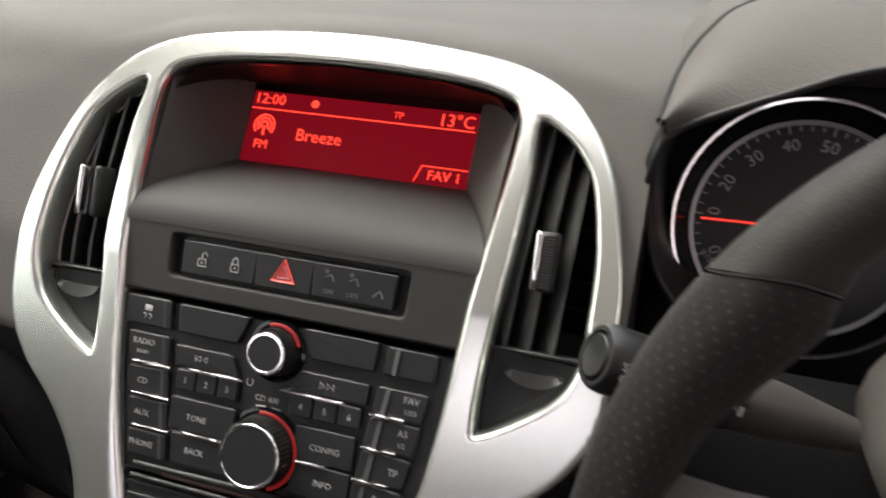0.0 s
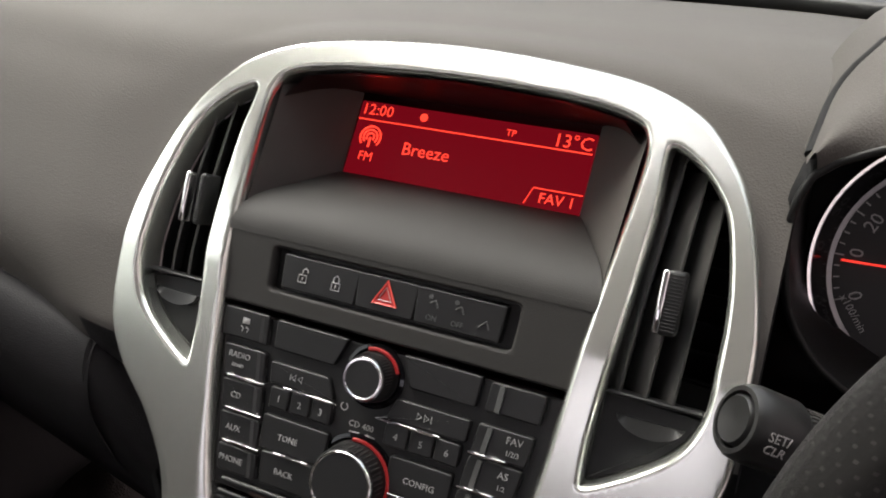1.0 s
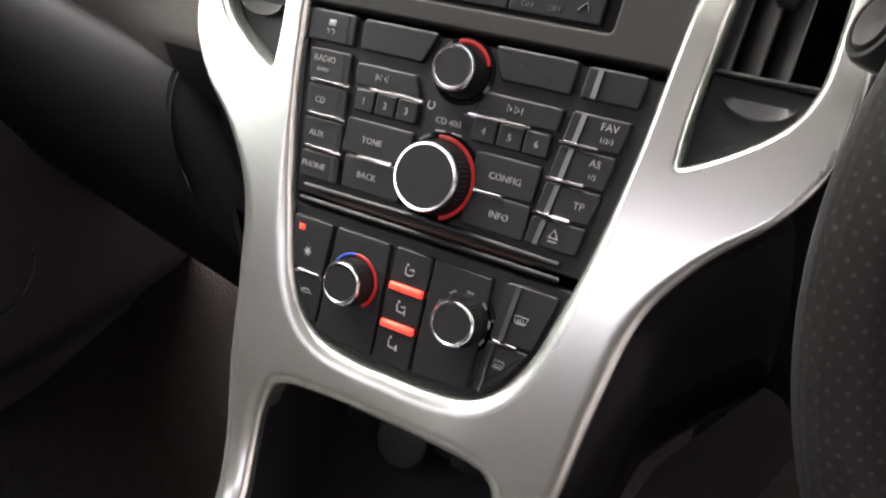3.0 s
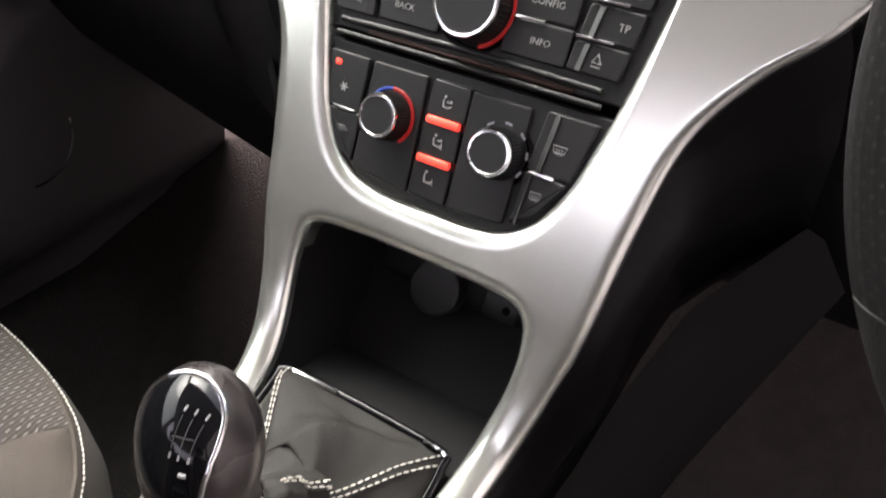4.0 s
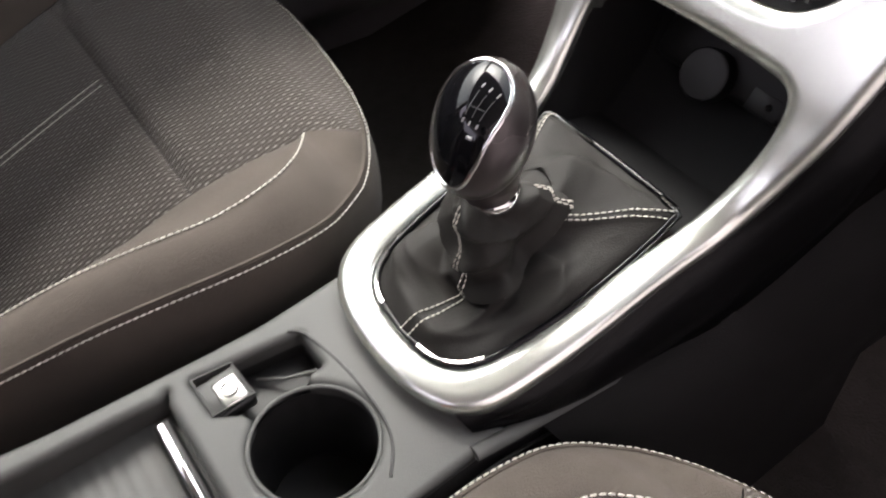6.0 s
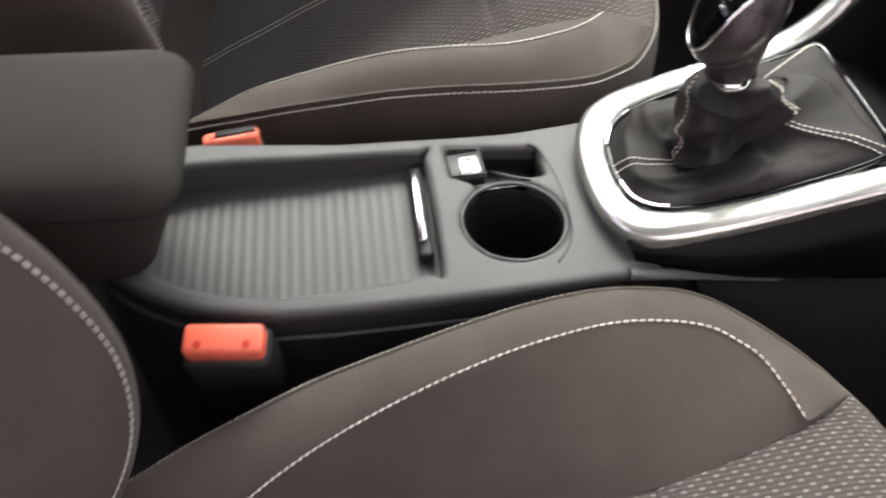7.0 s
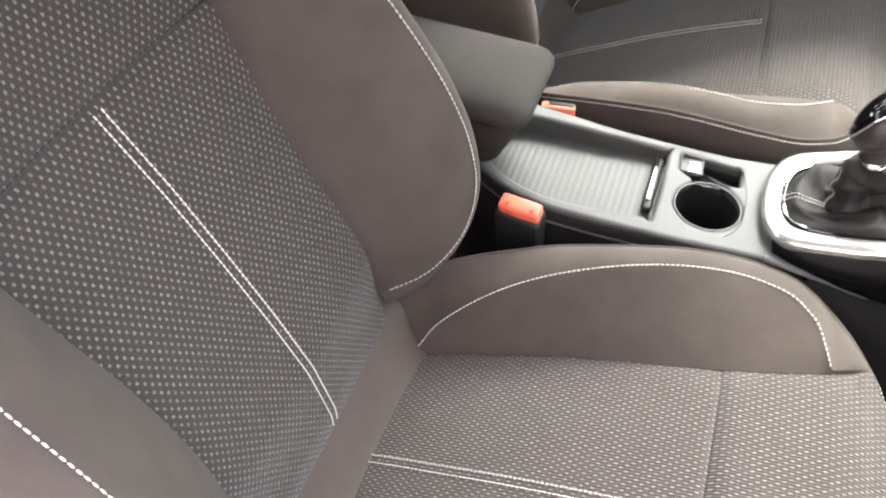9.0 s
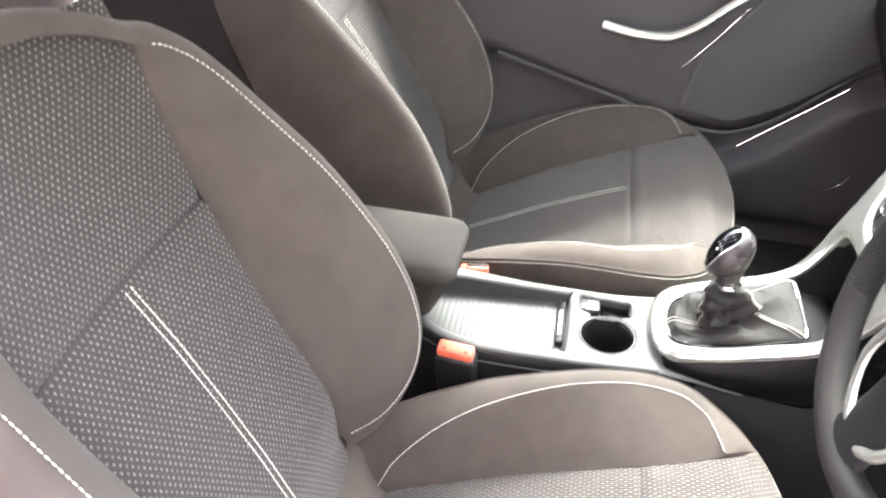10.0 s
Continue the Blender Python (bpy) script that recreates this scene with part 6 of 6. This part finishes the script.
    for s, w in ((0.60, 0.170), (0.65, 0.140), (0.68, 0.110), (0.692, 0.06)):
        rows.append([(w * math.cos(a), s, -0.062 + 0.040 * math.sin(a)) for a in np.linspace(0, 2 * math.pi, 28, endpoint=False)])
    part("back_top", loft(rows, True, False, True), M_CLOTH, seat, "", BM_)
    rows = []
    for k in np.linspace(0, 1, 10):
        g = math.sin(math.pi * (0.06 + 0.88 * k)) ** 0.4
        rows.append([(0.125 * g * math.cos(a), 0.775 + 0.17 * k, -0.03 + 0.055 * g * math.sin(a)) for a in np.linspace(0, 2 * math.pi, 28, endpoint=False)])
    part("head_restraint", loft(rows, True, False, True), M_CLOTH, seat, "plain cloth head restraint", BM_)
    for x in (-0.055, 0.055):
        part("head_post", tube([(x, 0.70, -0.035), (x, 0.80, -0.033)], 0.006, 10), M_CHROME, seat, "steel head restraint post", BM_)
    part("seat_base", rbox(0.42, 0.46, 0.09, 0.01, 2), M_BLACK, seat, "black seat base", pose(0, 0.0, 0.125))
    return seat


driver_seat = front_seat("front_seat", "grey-brown cloth front seat with dotted middle and light stitching")
driver_seat.matrix_basis = pose(0.400, 0, 0)
# the passenger's seat is set lower at the back and leans further
copy_thing(driver_seat, pose(-0.400, 0.066, 0.307, 5.1, 0, 0) @ pose(0, -0.08, -0.30))

# ---- between the seats ----
armrest = thing("armrest", "padded grey cloth armrest folded down over the tunnel", "armrest")


def arm_loop(cx, w, y0, z, r, back=-0.60):
    """An outline round the armrest's rounded front end at one height."""
    pts = [(cx - w, back), (cx - w, y0 - r)]
    pts += [(cx - w + r - r * math.cos(a), y0 - r + r * math.sin(a)) for a in np.linspace(0.1, math.pi / 2, 7)]
    pts += [(cx + w - r + r * math.sin(a), y0 - r + r * math.cos(a)) for a in np.linspace(0, math.pi / 2 - 0.1, 7)]
    pts += [(cx + w, y0 - r), (cx + w, back)]
    return [(x, y, z + 0.02 * (-0.2 - y)) for x, y in pts]


def skin(rows):
    """Outlines from below to above, closed by a last flat face."""
    v, f = loft(rows, False)
    k = len(rows[0])
    return v, f + [tuple((len(rows) - 1) * k + j for j in range(k))]


part("pad", skin([arm_loop(0.0, 0.070, -0.196, 0.448, 0.022), arm_loop(0.0, 0.0715, -0.193, 0.454, 0.022), arm_loop(0.0, 0.071, -0.193, 0.461, 0.022), arm_loop(0.0, 0.068, -0.196, 0.4675, 0.022),
                  arm_loop(0.0, 0.062, -0.202, 0.4725, 0.020), arm_loop(0.0, 0.050, -0.214, 0.477, 0.018), arm_loop(0.0, 0.030, -0.235, 0.480, 0.014), arm_loop(0.0, 0.010, -0.26, 0.481, 0.006)]), M_ARM, armrest, "padded cloth top")
part("base", loft([arm_loop(0.0, 0.050, -0.234, 0.366, 0.022), arm_loop(0.0, 0.054, -0.229, 0.374, 0.022), arm_loop(0.0, 0.062, -0.214, 0.410, 0.022), arm_loop(0.0, 0.069, -0.199, 0.446, 0.022)]), M_ARM, armrest, "plain cloth underside")
part("seam", tube(arm_loop(0.0, 0.0695, -0.197, 0.4475, 0.022), 0.0012, 5), M_BLACK, armrest, "dark seam between pad and underside")


M_REDMARK = mat("red_mark", (0.55, 0.04, 0.02), 0.4)


def buckle(x, y, z, turn, tilt, k=1.0):
    b = thing("seat_belt_buckle", "black seat belt buckle with a red release button", "seat belt buckle", "belt buckles")
    m = pose(x, y, z, tilt, 0, turn)
    part("housing", rbox(0.056 * k, 0.028 * k, 0.115, 0.006, 3, (0, 0, -0.060)), M_BLACK, b, "black housing", m)
    part("release_button", rbox(0.050 * k, 0.020 * k, 0.018, 0.004, 3, (0, 0.0005, 0.002)), M_RED, b, "red release button", m)
    for k in (-1, 1):
        part("button_mark", lathe([(0.0028, 0), (0.0024, 0.0006), (0.0004, 0.0006)], 10), M_REDMARK, b, "", m @ pose(k * 0.015, -0.004, 0.0108))
    return b


buckle(0.118, -0.178, 0.378, 84, 12)
far_buckle = buckle(-0.100, -0.188, 0.348, 100, -16, 0.92)
part("tongue_slot", rbox(0.034, 0.010, 0.010, 0.002, 2), M_BLACK, far_buckle, "black tongue slot", pose(-0.100, -0.188, 0.348, -16, 0, 100) @ pose(0.004, 0.0, 0.0085))


# ---- passenger's door ----
door = thing("passenger_door", "closed passenger door with grey trim and a silver pull handle", "car door")
DX = -0.690


def door_pt(y, z, w=0.0):
    return (DX + w + 0.02 * max(0, (0.75 - z)) ** 2, y, z)


def bulge(y, z):
    """How far the trim stands into the cabin: armrest band above, map pocket below."""
    low_line = np.interp(y, [-0.6, -0.24, 0.01, 0.13, 0.25, 0.35, 0.46, 0.7], [0.52, 0.487, 0.415, 0.376, 0.363, 0.414, 0.512, 0.60])
    arm = 0.030 / (1 + math.exp(-(z - low_line) / 0.006))
    pocket_top = np.interp(y, [-0.6, 0.2, 0.29, 0.46, 0.7], [0.25, 0.27, 0.32, 0.47, 0.56])
    pocket = 0.055 / (1 + math.exp((z - pocket_top) / 0.008)) * (1 / (1 + math.exp(-(z - 0.17) / 0.012)))
    return arm + pocket


rows = []
for y in np.linspace(-0.55, 0.75, 60):
    rows.append([door_pt(y, z, bulge(y, z)) for z in np.linspace(0.05, 0.80, 75)])
part("trim_panel", loft(rows), M_DOOR, door, "grey plastic door trim")
part("sill_edge", tube([door_pt(y, 0.80, 0.02) for y in np.linspace(-0.55, 0.75, 20)], 0.012, 8), M_DOOR, door)
insert = np.array(corners([(0.135, 0.405), (0.25, 0.385), (0.35, 0.435), (0.47, 0.530), (0.57, 0.62), (0.42, 0.72), (0.27, 0.66), (0.16, 0.52)], 0.02, 5))
part("cloth_insert", sheet(insert, [], 0.008, lambda u, s, w: door_pt(u, s, 0.031 + w), 0.012, 0.006, 0.006), M_DOORCLOTH, door, "lighter cloth insert")
line = spline([(-0.24, 0.487), (0.01, 0.415), (0.13, 0.376), (0.25, 0.363), (0.35, 0.414), (0.46, 0.512), (0.56, 0.57)], 8)
part("trim_line", tube([door_pt(y, z, 0.026) for y, z in line], 0.005, 8), M_DOORCLOTH, door, "lighter moulded edge")
pull = spline([(-0.036, 0.580), (0.027, 0.567), (0.095, 0.568), (0.148, 0.596), (0.191, 0.634), (0.269, 0.695), (0.327, 0.724)], 8)
part("pull_handle", tube([door_pt(y, z, 0.062) for y, z in pull], 0.011, 12, False, 1.0), M_SILVER, door, "bright silver pull handle")
hl = spline([(0.132, 0.498), (0.18, 0.555), (0.234, 0.628), (0.30, 0.70)], 6)
part("handle_edge", tube([door_pt(y, z, 0.034) for y, z in hl], 0.0018, 6), M_CHROME, door, "thin chrome line")
hl = spline([(0.267, 0.358), (0.314, 0.397), (0.382, 0.453), (0.440, 0.502)], 6)
part("pocket_edge", tube([door_pt(y, z, 0.070) for y, z in hl], 0.0016, 6), M_CHROME, door, "thin chrome pocket edge")
# a highlight on the door trim, modelled as a bright arc
arc = [door_pt(0.440 + 0.055 * math.cos(a), 0.345 + 0.055 * math.sin(a), 0.085) for a in np.linspace(radians(-100), radians(10), 16)]
part("door_glint", tube(arc, 0.0018, 6), M_CHROME, door, "thin bright arc standing in for a highlight on the trim")

# ---- cabin shell ----
part("floor", loft([[(x, y, z + 0.004 * math.sin(17 * x) * math.sin(11 * y)) for x in np.linspace(-0.72, 0.72, 30)] for y, z in [(-1.6, 0.14), (-0.8, 0.12), (-0.3, 0.105), (0.2, 0.10), (0.50, 0.10), (0.66, 0.13), (0.80, 0.24), (0.92, 0.42), (0.95, 0.60)]]), M_CARPET)
tagged(bpy.data.objects["floor"], "dark brown-black carpet on the car floor", "floor", kind="structure")


def shell(name, geo, material, label, m=None):
    ob = part(name, geo, material, None, "", m)
    return tagged(ob, label, "car body", kind="structure")


shell("ceiling", rbox(1.22, 1.60, 0.03, 0.012, 2), M_LINING, "light grey cloth roof lining", pose(0, -0.52, 1.235))
shell("wall_front", rbox(1.50, 0.04, 0.75, 0.01, 2), M_BLACK, "dark bulkhead in front of the footwells", pose(0, 0.99, 0.47))
shell("wall_rear", rbox(1.40, 0.05, 0.95, 0.02, 2), M_CLOTH, "cloth back of the rear bench behind the front seats", pose(0, -1.24, 0.50, -12, 0, 0))
shell("wall_left", rbox(0.05, 0.60, 1.0, 0.01, 2), M_DOOR, "grey trim beside the rear bench", pose(-0.72, -0.86, 0.50))
shell("wall_right", rbox(0.05, 0.60, 1.0, 0.01, 2), M_DOOR, "grey trim beside the rear bench", pose(0.72, -0.86, 0.50))
for sgn in (-1, 1):
    shell("trim_post", tube([(sgn * 0.70, 0.86, 0.82), (sgn * 0.64, 0.50, 1.05), (sgn * 0.60, 0.25, 1.22)], 0.035, 10), M_LINING, "light grey windscreen post")
    shell("trim_post", tube([(sgn * 0.72, -0.55, 0.20), (sgn * 0.70, -0.56, 0.80), (sgn * 0.61, -0.60, 1.22)], 0.05, 10), M_LINING, "light grey door post")
M_GLASS = bpy.data.materials.new("green_tinted_glass")
M_GLASS.use_nodes = True
gn = M_GLASS.node_tree
gn.nodes.clear()
clear, gloss, both, fres, gout = (gn.nodes.new("ShaderNode" + k) for k in ("BsdfTransparent", "BsdfGlossy", "MixShader", "Fresnel", "OutputMaterial"))
clear.inputs["Color"].default_value = (0.835, 0.900, 0.852, 1)
gloss.inputs["Roughness"].default_value = 0.01
fres.inputs["IOR"].default_value = 1.35
gn.links.new(fres.outputs[0], both.inputs[0])
gn.links.new(clear.outputs[0], both.inputs[1])
gn.links.new(gloss.outputs[0], both.inputs[2])
gn.links.new(both.outputs[0], gout.inputs[0])
rows = []
for f in np.linspace(-1, 1, 17):
    mid = spline([(f * 0.685, 0.990 - 0.12 * f * f, 0.868), (f * 0.645, 0.640 - 0.10 * f * f, 1.060), (f * 0.60, 0.300 - 0.05 * f * f, 1.232)], 6)
    rows.append([(x, y, z) for x, y, z in mid] + [(x, y - 0.002, z - 0.004) for x, y, z in reversed(mid)])
shell("window_1", loft(rows, True), M_GLASS, "green-tinted curved windscreen glass")
rows = []
for k in np.linspace(0, 1, 9):
    x, z = -0.705 + 0.095 * k ** 1.4, 0.80 + 0.42 * k
    y0, y1 = -0.50 - 0.05 * k, 0.80 - 0.58 * k
    rows.append([(x, y0, z), (x, y1, z), (x + 0.004, y1, z), (x + 0.004, y0, z)])
shell("window_2", loft(rows, True), M_GLASS, "green-tinted side window glass in the passenger door")
shell("sill", rbox(0.10, 1.35, 0.14, 0.02, 2), M_BLACK, "black door sill", pose(0.72, 0.15, 0.07))
rows = []
for x in (-0.60, -0.3, 0.0, 0.3, 0.60):
    rows.append([(x, y, z) for y, z in ((-1.20, 0.25), (-0.78, 0.27), (-0.72, 0.20), (-0.72, 0.10))])
shell("rear_bench", loft(rows), M_CLOTH, "grey-brown cloth rear bench")
g = bpy.data.meshes.new("ground")
g.from_pydata([(-400, -400, -0.30), (400, -400, -0.30), (400, 400, -0.30), (-400, 400, -0.30)], [], [(0, 1, 2, 3)])
g.materials.append(M_ASPHALT)
tagged(new("ground", g), "grey tarmac ground around the car", "ground", kind="structure")

# added, out of view: keeps sky light from the right off the seats
shell("wall_light_block", rbox(0.30, 16.0, 5.0, 0.02, 2), M_RENDER, "plain unseen wall added to block sky light on the driver's side", pose(3.4, 0.0, 2.2))
